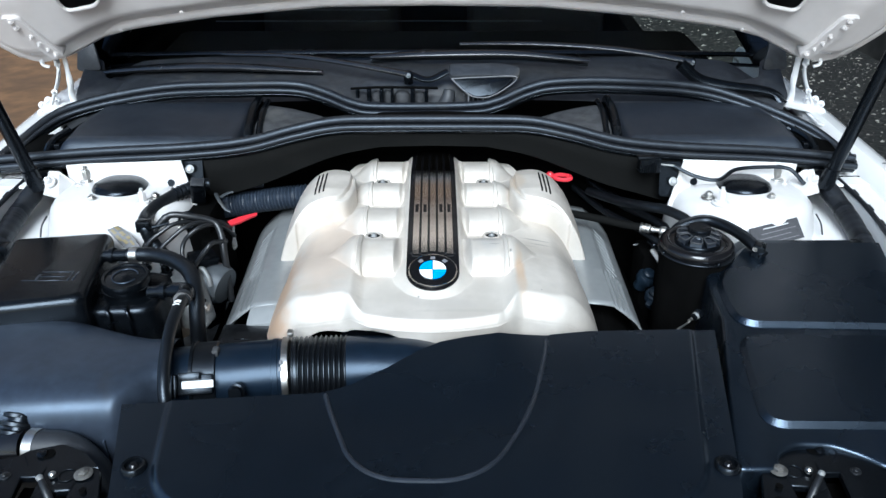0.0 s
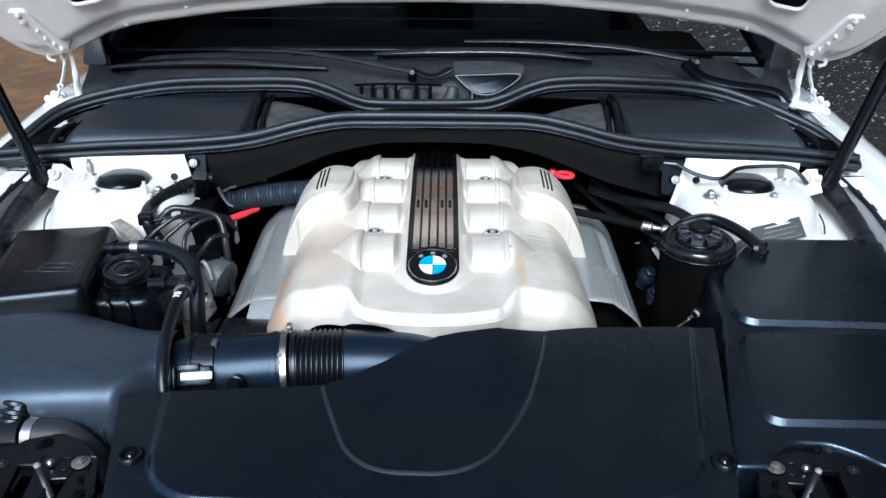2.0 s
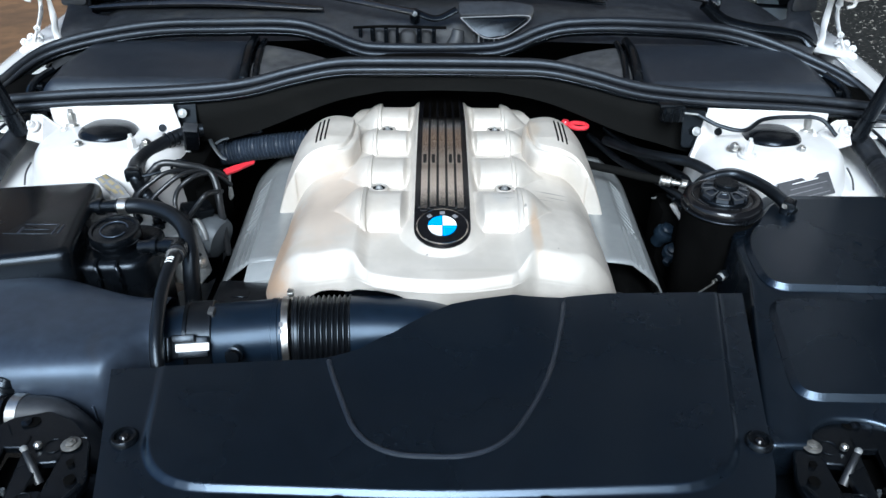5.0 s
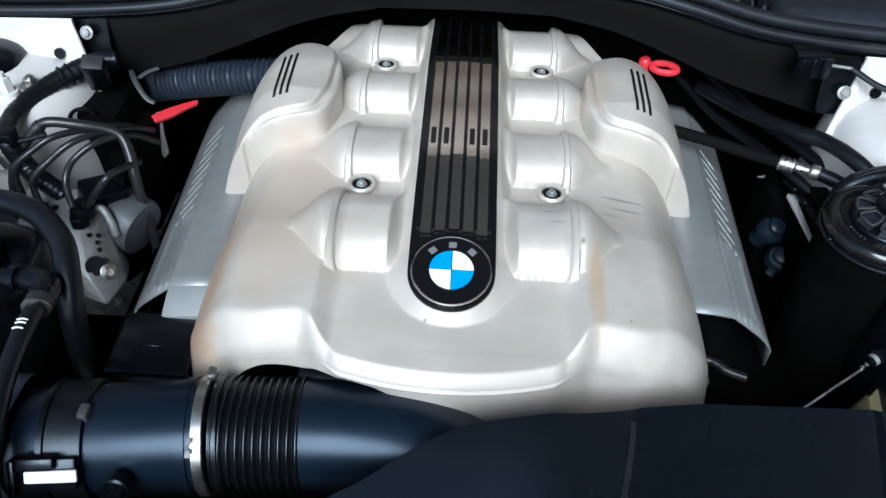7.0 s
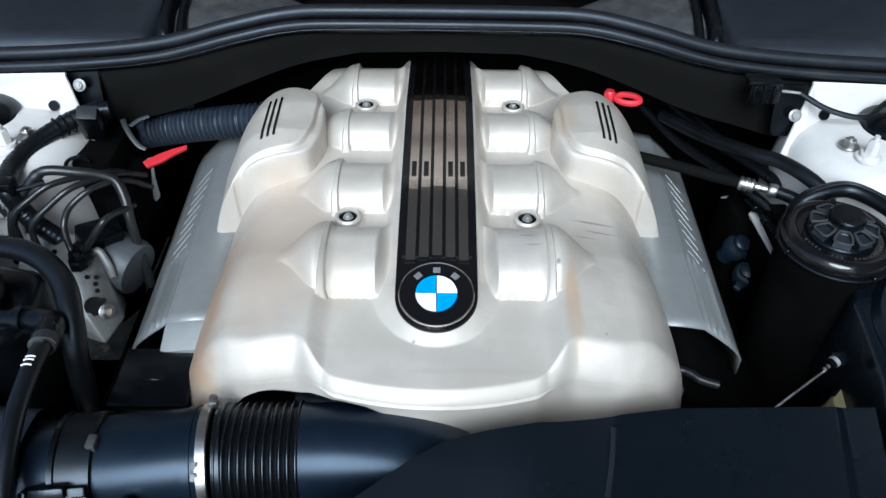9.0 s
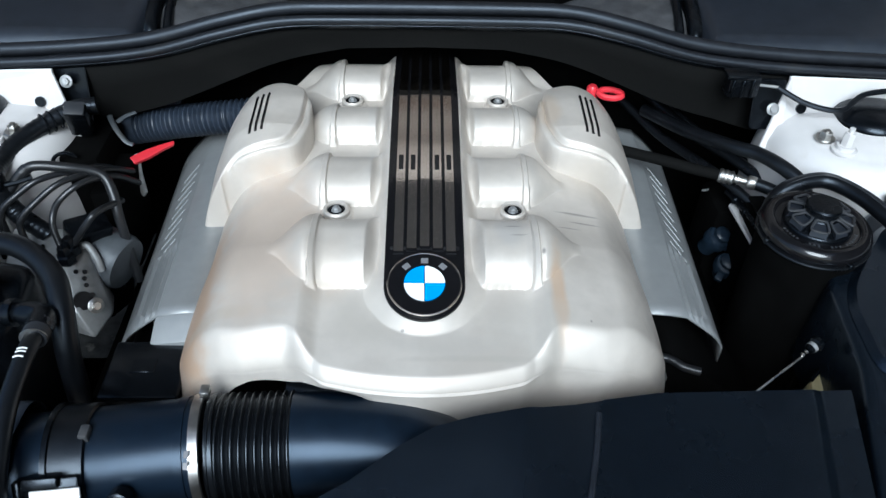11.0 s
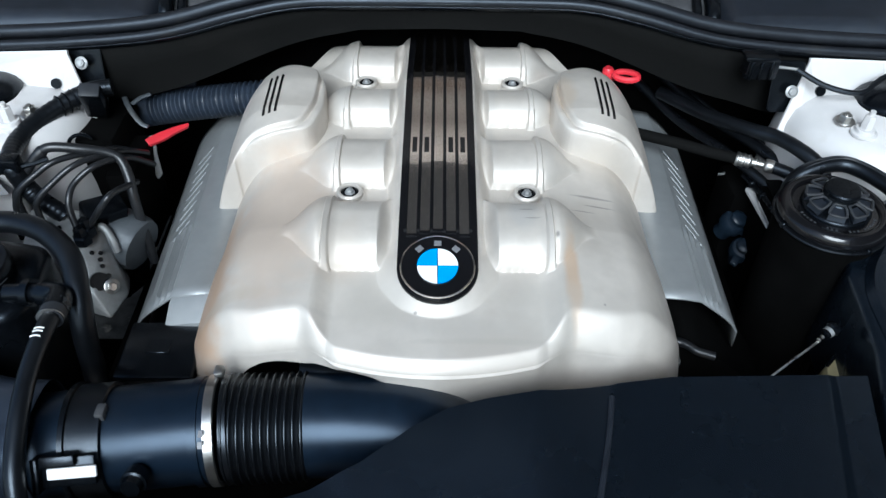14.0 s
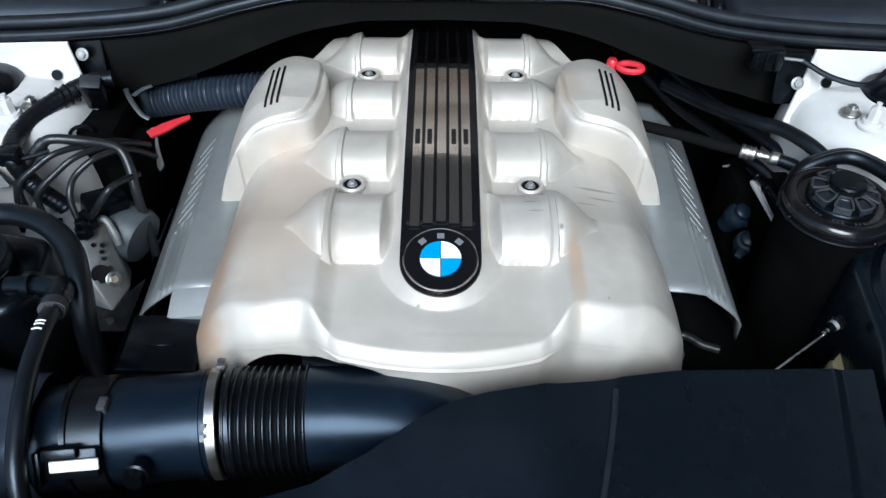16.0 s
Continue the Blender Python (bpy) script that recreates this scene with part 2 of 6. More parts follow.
# ---- mesh helpers ----
def part(name, data, material, parent=None, label="", smooth=True):
    """Links mesh data (verts, faces) or a bmesh as one object."""
    me = bpy.data.meshes.new(name)
    if isinstance(data, bmesh.types.BMesh):
        data.to_mesh(me)
        data.free()
    else:
        me.from_pydata([tuple(v) for v in data[0]], [], data[1])
    me.materials.append(material)
    me.update()
    if smooth:
        me.polygons.foreach_set("use_smooth", [True] * len(me.polygons))
        me.set_sharp_from_angle(angle=radians(42))
    ob = new(name, me)
    if parent:
        ob.parent = parent
    if label:
        ob["label"] = label
    return ob


def thing(name, label, category, at=(0, 0, 0), group="", kind=""):
    ob = new(name)
    ob.empty_display_size = 0.03
    ob.location = at
    return tagged(ob, label, category, group, kind)


def join(*pieces):
    """Several (verts, faces) as one."""
    vs, fs = [], []
    for v, f in pieces:
        k = len(vs)
        vs += [tuple(p) for p in v]
        fs += [tuple(i + k for i in q) for q in f]
    return vs, fs


def moved(data, m):
    return [tuple(m @ Vector(v)) for v in data[0]], data[1]


def mirrored(data):
    return [(-v[0], v[1], v[2]) for v in data[0]], [tuple(reversed(f)) for f in data[1]]


def curve_points(points, n=8):
    """A smooth path (Catmull-Rom) through points, n steps between each two."""
    p = [Vector(q) for q in points]
    p = [p[0] * 2 - p[1]] + p + [p[-1] * 2 - p[-2]]
    out = []
    for i in range(1, len(p) - 2):
        for k in range(n):
            t = k / n
            out.append(0.5 * (2 * p[i] + (p[i + 1] - p[i - 1]) * t + (2 * p[i - 1] - 5 * p[i] + 4 * p[i + 1] - p[i + 2]) * t * t + (3 * p[i] - p[i - 1] - 3 * p[i + 1] + p[i + 2]) * t ** 3))
    out.append(p[-2])
    return out


def tube(points, r, sides=12, n=8, flat=1.0, caps=True):
    """A tube along a smooth path; r is a radius or a function of 0..1 along it."""
    path = curve_points(points, n) if n else [Vector(q) for q in points]
    vs, fs, up = [], [], Vector((0.013, 0.021, 1))
    m = len(path)
    for i, c in enumerate(path):
        d = (path[min(i + 1, m - 1)] - path[max(i - 1, 0)]).normalized()
        side = d.cross(up)
        side = side.normalized() if side.length > 1e-4 else Vector((1, 0, 0))
        u2 = side.cross(d)
        rr = r(i / (m - 1)) if callable(r) else r
        for k in range(sides):
            a = 2 * math.pi * k / sides
            vs.append(c + side * (rr * math.cos(a)) + u2 * (rr * flat * math.sin(a)))
    for i in range(m - 1):
        for k in range(sides):
            a, b = i * sides + k, i * sides + (k + 1) % sides
            fs.append((a, b, b + sides, a + sides))
    if caps:
        fs.append(tuple(reversed(range(sides))))
        fs.append(tuple(range((m - 1) * sides, m * sides)))
    return vs, fs


def lathe(profile, sides=32, cap=True):
    """A solid of revolution round z from (radius, z) pairs, bottom to top."""
    vs, fs = [], []
    for r, z in profile:
        for k in range(sides):
            a = 2 * math.pi * k / sides
            vs.append((r * math.cos(a), r * math.sin(a), z))
    for i in range(len(profile) - 1):
        for k in range(sides):
            a, b = i * sides + k, i * sides + (k + 1) % sides
            fs.append((a, b, b + sides, a + sides))
    if cap:
        fs.append(tuple(reversed(range(sides))))
        fs.append(tuple(range((len(profile) - 1) * sides, len(profile) * sides)))
    return vs, fs


def box(x0, x1, y0, y1, z0, z1, bevel=0.004, segments=2):
    bm = bmesh.new()
    bmesh.ops.create_cube(bm, size=1.0, matrix=Matrix.LocRotScale(((x0 + x1) / 2, (y0 + y1) / 2, (z0 + z1) / 2), None, (x1 - x0, y1 - y0, z1 - z0)))
    if bevel:
        bmesh.ops.bevel(bm, geom=bm.edges[:], offset=bevel, segments=segments, affect="EDGES", profile=0.5)
    bm.verts.index_update()
    out = [tuple(v.co) for v in bm.verts], [tuple(v.index for v in f.verts) for f in bm.faces]
    bm.free()
    return out


def plate(outline, thick, bevel=0.0, segments=2, m=None):
    """A flat plate from an outline in the xy plane, from z=-thick to 0, its upper edges rounded."""
    bm = bmesh.new()
    face = bm.faces.new([bm.verts.new((x, y, 0)) for x, y in outline])
    bm.normal_update()
    if face.normal.z < 0:
        face.normal_flip()
    ext = bmesh.ops.extrude_face_region(bm, geom=[face])
    top = [e for e in ext["geom"] if isinstance(e, bmesh.types.BMVert)]
    bmesh.ops.translate(bm, verts=top, vec=(0, 0, -thick))
    bmesh.ops.recalc_face_normals(bm, faces=bm.faces[:])
    if bevel:
        edges = [e for e in bm.edges if all(abs(v.co.z) < 1e-6 for v in e.verts)]
        bmesh.ops.bevel(bm, geom=edges, offset=bevel, segments=segments, affect="EDGES", profile=0.5)
    if m is not None:
        bmesh.ops.transform(bm, matrix=m, verts=bm.verts[:])
    bm.verts.index_update()
    out = [tuple(v.co) for v in bm.verts], [tuple(v.index for v in f.verts) for f in bm.faces]
    bm.free()
    return out


def rounded(points, r, n=5):
    """An outline with its corners rounded by about r."""
    out, k = [], len(points)
    for i in range(k):
        p, a, b = Vector(points[i]), Vector(points[i - 1]), Vector(points[(i + 1) % k])
        ra = min(r, (a - p).length * 0.45)
        rb = min(r, (b - p).length * 0.45)
        s, e = p + (a - p).normalized() * ra, p + (b - p).normalized() * rb
        for j in range(n + 1):
            t = j / n
            out.append(tuple(s * (1 - t) ** 2 + p * (2 * t * (1 - t)) + e * t * t))
    return out


def step(x, a, b):
    t = np.clip((x - a) / (b - a), 0, 1)
    return t * t * (3 - 2 * t)


def inside(outline, X, Y):
    """Signed distance to an outline, positive inside."""
    p = np.array(outline)
    q = np.roll(p, -1, axis=0)
    d = np.full(X.shape, 1e9)
    odd = np.zeros(X.shape, bool)
    for (ax, ay), (bx, by) in zip(p, q):
        ex, ey = bx - ax, by - ay
        t = np.clip(((X - ax) * ex + (Y - ay) * ey) / (ex * ex + ey * ey + 1e-12), 0, 1)
        d = np.minimum(d, np.hypot(X - ax - t * ex, Y - ay - t * ey))
        cross = (ay > Y) != (by > Y)
        odd ^= cross & (X < ex * (Y - ay) / (by - ay + 1e-12) + ax)
    return np.where(odd, d, -d)


def sheet(X, Y, Z, keep=None):
    """A surface from three grids; keep: which grid points belong to it."""
    n, m = X.shape
    ok = np.ones((n, m), bool) if keep is None else keep
    index = np.full((n, m), -1)
    index[ok] = np.arange(ok.sum())
    vs = np.stack([X[ok], Y[ok], Z[ok]], 1).tolist()
    cell = ok[:-1, :-1] & ok[1:, :-1] & ok[1:, 1:] & ok[:-1, 1:]
    a, b = np.nonzero(cell)
    fs = np.stack([index[a, b], index[a, b + 1], index[a + 1, b + 1], index[a + 1, b]], 1).tolist()
    return vs, fs


def hexhead(r, h, washer=1.55):
    """A hexagon head on its washer, standing on z=0."""
    w = lathe([(r * washer, 0), (r * washer, h * 0.22), (r * washer * 0.93, h * 0.3)], 20)
    return join(w, lathe([(r, h * 0.3), (r, h * 0.85), (r * 0.82, h)], 6), lathe([(r * 0.45, h), (r * 0.45, h * 1.25)], 10))

# ---- ground and car body ----
ground = part("ground", ([(-40, -40, 0), (40, -40, 0), (40, 40, 0), (-40, 40, 0)], [(0, 1, 2, 3)]), GROUND, smooth=False)
tagged(ground, "dark stony ground with pale flecks", "ground", kind="structure")
_xs, _ys = np.meshgrid(np.linspace(-9, -1.3, 40), np.linspace(-2, 12, 60))
soil = part("soil_patch", sheet(_xs, _ys, 0.012 + 0.03 * np.sin(_xs * 1.7) ** 2 * np.cos(_ys * 0.9) ** 2), SOIL)
tagged(soil, "bare brown soil beside the car", "ground", kind="structure")
# Unseen pale ground, added to throw warm light up at the bonnet.
apron = part("bounce_ground", ([(-6, -9, 0.006), (6, -9, 0.006), (6, -0.3, 0.006), (-6, -0.3, 0.006)], [(0, 1, 2, 3)]), SAND, smooth=False)
tagged(apron, "pale ground added out of view to bounce light onto the bonnet", "ground", kind="structure")
_rng = np.random.default_rng(7)
_v, _f = [], []
for _ in range(9000):
    x, y = 1.15 + 2.2 * _rng.random(), -0.5 + 9.5 * _rng.random()
    r = 0.002 + 0.007 * _rng.random() ** 3
    a, c, long = _rng.random() * 6.28, len(_v), 1 + 2.5 * _rng.random() ** 2
    _v += [(x + r * long * math.cos(a + 2.1 * k), y + r * math.sin(a + 2.1 * k), 0.001) for k in range(3)] + [(x, y, r * (0.6 + 1.2 * _rng.random()))]
    _f += [(c, c + 1, c + 3), (c + 1, c + 2, c + 3), (c + 2, c, c + 3)]
# Tall wall added to keep sky light off the right side.
bound = part("sky_block_wall", box(3.4, 3.7, -8, 12, 0, 7.0, 0), STONE_WALL, smooth=False)
tagged(bound, "plain dark stone wall added beside the car to hold back sky light", "wall", kind="structure")
# Unseen brown wall, added so the metal bars don't mirror blue sky.
behind = part("reflected_wall", box(-12, 3.4, 9.5, 9.8, 0, 12, 0), BACK_BROWN, smooth=False)
tagged(behind, "plain brown wall added out of view for the trim bars to reflect", "wall", kind="structure")
litter = part("leaf_litter", (_v, _f), PEBBLE, smooth=False)
tagged(litter, "pale stones and dry leaves strewn over dark ground", "stones", kind="stuff")

FRONT_SEAL = [(-0.80, 1.31, 0.985), (-0.62, 1.325, 0.995), (-0.45, 1.33, 1.002), (-0.34, 1.335, 1.012), (-0.25, 1.345, 1.032), (-0.18, 1.355, 1.043), (-0.10, 1.36, 1.044), (0.10, 1.36, 1.044), (0.18, 1.355, 1.043),
              (0.25, 1.345, 1.032), (0.34, 1.335, 1.012), (0.45, 1.33, 1.002), (0.62, 1.325, 0.995), (0.765, 1.312, 0.985)]
REAR_SEAL = [(-0.800, 1.34, 0.975), (-0.785, 1.40, 0.988), (-0.72, 1.49, 1.025), (-0.56, 1.53, 1.052), (-0.40, 1.53, 1.060), (-0.28, 1.53, 1.060), (-0.22, 1.53, 1.045), (-0.165, 1.53, 1.022), (-0.11, 1.53, 1.014), (0.07, 1.53, 1.016),
             (0.13, 1.53, 1.026), (0.19, 1.53, 1.052), (0.25, 1.53, 1.065), (0.38, 1.53, 1.066), (0.56, 1.53, 1.050), (0.72, 1.46, 1.005), (0.780, 1.40, 0.972), (0.795, 1.34, 0.955)]


def seal(points, name, label):
    t = thing(name, label, "rubber seal", points[0])
    path = curve_points(points, 8)
    inv = Matrix.Translation(-Vector(points[0]))
    bead = tube([p + Vector((0, 0.004, 0.004)) for p in path], 0.0085, 12, 0)
    lip = tube([p + Vector((0, -0.010, -0.006)) for p in path], 0.006, 10, 0)
    foot = tube([p + Vector((0, -0.001, -0.014)) for p in path], 0.009, 10, 0, 0.8)
    part("bead", moved(bead, inv), SEAL, t)
    part("lip", moved(lip, inv), SEAL, t)
    part("carrier", moved(foot, inv), BLACK, t)
    return t


seal(FRONT_SEAL, "firewall_seal", "black rubber seal along the firewall edge")
seal(REAR_SEAL, "bonnet_seal", "black double-lipped rubber bonnet seal on the cowl")

# firewall below the front seal
_p = curve_points(FRONT_SEAL, 8)
_v, _f = [], []
# The recess has its shade in the colour; the felt panel does not.
for rows, name, material, label in ((((0.0, 0, -0.012), (0.003, -0.6, 0), (-0.002, -1, 0), (0.012, -1, -0.004)), "firewall", FELT, "black felt-covered firewall panel"),
                                    (((0.010, -1, -0.002), (0.125, -1, 0.02), (0.13, 0, -0.4)), "firewall_recess", DARK, "recess below the firewall panel, its shade put into near-black")):
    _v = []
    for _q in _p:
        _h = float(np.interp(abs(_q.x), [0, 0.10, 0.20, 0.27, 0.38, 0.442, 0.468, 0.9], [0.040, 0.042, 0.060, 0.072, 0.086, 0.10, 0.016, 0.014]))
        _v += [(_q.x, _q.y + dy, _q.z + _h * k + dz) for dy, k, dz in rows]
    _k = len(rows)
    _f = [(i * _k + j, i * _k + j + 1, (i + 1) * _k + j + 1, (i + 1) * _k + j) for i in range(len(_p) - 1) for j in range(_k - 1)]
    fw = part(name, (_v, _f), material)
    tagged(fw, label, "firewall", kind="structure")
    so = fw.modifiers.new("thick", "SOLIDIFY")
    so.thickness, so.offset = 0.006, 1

# Bay floor coloured as deep shade.
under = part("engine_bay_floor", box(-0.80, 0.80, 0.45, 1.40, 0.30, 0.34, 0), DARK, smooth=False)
tagged(under, "floor of the engine bay, coloured near-black for shade", "floor", kind="structure")
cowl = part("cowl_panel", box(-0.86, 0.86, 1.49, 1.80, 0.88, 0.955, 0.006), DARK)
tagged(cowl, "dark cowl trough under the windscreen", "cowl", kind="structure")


# ---- engine cover ----
STRIP_Y, STRIP_Z = [0.90, 0.988, 1.03, 1.08, 1.13, 1.20, 1.278, 1.36, 1.44, 1.50], [0.925, 0.943, 0.9508, 0.9580, 0.9645, 0.9714, 0.9788, 0.9680, 0.9552, 0.945]


def cover_front(a):
    return 0.8865 + 1.5 * np.clip(a, 0, 0.10) ** 2 + 0.0185 * step(a, 0.088, 0.130) + 0.009 * step(a, 0.165, 0.215) + 0.026 * np.clip((a - 0.205) / 0.045, 0, 1) ** 2


def cover_roll(a):
    return 0.0110 + 0.0145 * step(a, 0.092, 0.128)


def cover_height(X, Y):
    a = np.abs(X)
    # flat centre plate, crowned at the back, with a spine under the trim strip
    z = 0.937 - 0.010 * step(Y, 1.24, 1.36) * (1 - step(Y, 1.385, 1.43)) + 0.006 * step(Y, 1.385, 1.43) - 0.10 * np.clip(1.05 - Y, 0, None)
    z = z + (np.interp(Y, STRIP_Y, STRIP_Z) - 0.004 - z) * (1 - step(a, 0.040, 0.056)) * step(Y, 0.95, 1.0)
    # raised pads at both sides of the front, and the rounded flanks
    z = z + 0.0125 * step(a, 0.097, 0.119) * (1 - step(Y, 1.0, 1.11))
    z = z - 0.014 * step(a, 0.12, 0.22) - 0.086 * np.clip((a - 0.185) / 0.065, 0, 1) ** 1.9
    # the front edge: a sloping facet with soft upper and lower edges
    front, r = cover_front(a), cover_roll(a)
    d = np.clip((front + r - Y) / r, 0, 1)
    facet = np.where(d < 0.40, d * d / 0.80, d - 0.20) / 0.80
    z = z - (0.0115 + 0.0215 * step(a, 0.095, 0.130)) * (0.64 * facet + 0.36 * (1 - np.clip(1 - d ** 3, 0, 1) ** 0.5))
    # cone round the badge
    rb = np.hypot(X, Y - 0.99)
    cone = np.interp(Y, STRIP_Y, STRIP_Z) - 0.0012 - 0.55 * np.clip(rb - 0.0395, 0, 1)
    lift = np.clip(cone - z, 0, None)
    z = z + lift * (1 - step(Y, 1.03, 1.06)) * (1 - step(rb, 0.056, 0.062))
    z = z - 0.05 * step(Y, 1.405, 1.46) ** 2
    # flat seats of the four nuts
    for yn, zn in ((1.100, 0.9435), (1.3325, 0.9355)):
        z = z + (zn - 0.003 - z) * (1 - step(np.hypot(a - 0.0935, Y - yn), 0.0135, 0.019))
    for yc, half in ((1.040, 0.0445), (1.154, 0.0385), (1.267, 0.0350), (1.3790, 0.0315)):
        t = np.clip(np.abs((Y - yc) / half), 0, 1)
        hgt = (1 - t ** 2.7) ** 0.62
        ahead = (yc - Y) / half
        start = 0.0475 + 0.010 * np.clip(ahead, 0, 1) ** 2.5
        body = 0.0250 * np.minimum(hgt, step(a, start - 0.002, start + 0.013) ** 0.8) * (1 - step(a, 0.1062, 0.1085))
        tf = np.clip(np.abs((Y - yc - 0.001) / (half + 0.006)), 0, 1)
        flange = 0.0285 * (1 - tf ** 2.6) ** 0.65 * step(a, 0.1030, 0.1066) * (1 - step(a, 0.1118, 0.1142))
        w = (half + 0.004) * (1 - 0.80 * step(a, 0.113, 0.156))
        flare = 0.0262 * np.clip(1 - np.abs((Y - yc - 0.004) / w) ** 2.4, 0, 1) ** 0.7 * step(a, 0.110, 0.112) * (1 - step(a, 0.112, 0.160)) ** 0.9
        z = z + np.maximum(np.maximum(body, flange), flare)
    return z


engine_cover = thing("engine_cover", "silver lacquered plastic engine cover with ribbed runners, stained", "engine cover", (0, 1.15, 0.85))
_inv = Matrix.Translation((0, -1.15, -0.85))
_x = np.linspace(-0.250, 0.250, 441)
_a = np.abs(_x)
_end = np.where(_a > 0.19, 1.381, np.where(_a > 0.10, 1.462 - (_a - 0.10) * 0.9, 1.462))
_th = np.linspace(0, math.pi / 2, 18)[:, None]
_roll = cover_front(_a) + cover_roll(_a) * (1 - np.cos(_th))
_top = (cover_front(_a) + cover_roll(_a)) + (_end - cover_front(_a) - cover_roll(_a)) * np.linspace(0, 1, 401)[1:, None]
Y = np.vstack([_roll, _top])
X = np.broadcast_to(_x, Y.shape)
Z = cover_height(X, Y)
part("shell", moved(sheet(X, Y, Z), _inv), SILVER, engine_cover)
# skirt under the rolled front edge, cut away over the duct
_v = []
_deep = np.interp(_x, [-0.25, -0.206, -0.196, -0.189, -0.180, -0.165, -0.150, -0.135, -0.118, -0.100, -0.085, -0.060, -0.030, 0.0, 0.25], [0.060, 0.060, 0.048, 0.032, 0.020, 0.012, 0.012, 0.015, 0.019, 0.011, 0.0065, 0.008, 0.020, 0.050, 0.085])
_deep = np.convolve(np.pad(_deep, 9, mode="edge"), np.hanning(19) / np.hanning(19).sum(), "valid")
for i, x in enumerate(_x):
    y0, z1, deep = Y[0, i], Z[0, i], float(_deep[i])
    lean = 0.008 * min(1.0, deep / 0.05) ** 1.5
    w = 1 - float(step(abs(x), 0.085, 0.115))
    _v += [(x, y0 + 0.001, z1 + 0.001), (x, y0 - 0.0026 * w, z1 - 0.0010), (x, y0 - 0.0016 * w, z1 - 0.0045), (x, y0 - lean, z1 - deep), (x, y0 - lean + 0.002, z1 - deep - 0.002), (x, y0 + 0.012, z1 - deep)]
_f = [(6 * i + j + 6, 6 * i + j + 7, 6 * i + j + 1, 6 * i + j) for i in range(len(_x) - 1) for j in range(5)]
part("lip", moved((_v, _f), _inv), SILVER, engine_cover)
# flanks below the shell
for s in (-1, 1):
    _v = [(s * 0.2495, y, z) for y in np.linspace(0.962, 1.38, 30) for z in (0.838, 0.78)]
    part("flank", moved((_v, [(2 * i, 2 * i + 1, 2 * i + 3, 2 * i + 2) for i in range(29)]), _inv), SILVER_DULL, engine_cover)


def shoulder_data():
    """The raised side cover with its leg, on the +x side."""
    X, Y = np.meshgrid(np.linspace(0.125, 0.285, 230), np.linspace(1.140, 1.345, 290))
    xs = np.linspace(0.09, 0.32, 461)
    curve = np.interp(xs, [0.09, 0.18, 0.196, 0.210, 0.225, 0.240, 0.250, 0.260, 0.270, 0.285, 0.32], [0.972, 0.978, 0.975, 0.968, 0.954, 0.932, 0.910, 0.880, 0.845, 0.78, 0.62])
    for _ in range(3):
        curve = np.convolve(np.pad(curve, 12, "edge"), np.ones(25) / 25, "valid")
    top = np.interp(X, xs, curve)
    top = top - 0.9 * np.clip(Y - 1.270, 0, 1) ** 1.5
    top = top - 0.22 * np.clip(1.215 - Y, 0, 1)
    foot = rounded([(0.131, 1.225), (0.143, 1.187), (0.190, 1.173), (0.216, 1.172), (0.2290, 1.170), (0.2290, 1.1655), (0.2685, 1.1655), (0.277, 1.22), (0.262, 1.290), (0.225, 1.322), (0.180, 1.330), (0.150, 1.314), (0.134, 1.275)], 0.014, 5)
    lid = rounded([(0.1435, 1.226), (0.1545, 1.194), (0.189, 1.183), (0.215, 1.181), (0.2365, 1.164), (0.2400, 1.12), (0.30, 1.12), (0.30, 1.36), (0.18, 1.36), (0.150, 1.322), (0.1435, 1.28)], 0.014, 5)
    d, e = inside(foot, X, Y), inside(lid, X, Y)
    z = top - 0.008 * (1 - np.sqrt(np.clip(1 - (1 - np.clip(d / 0.0055, 0, 1)) ** 2, 0, 1))) - 0.085 * (1 - step(d, -0.0015, 0.0022))
    z = z - 0.0045 * (1 - step(e, -0.0025, 0.0010)) - 0.0040 * np.exp(-((e + 0.0008) / 0.0017) ** 2)
    return sheet(X, Y, z, d > -0.0030), X, Y, z


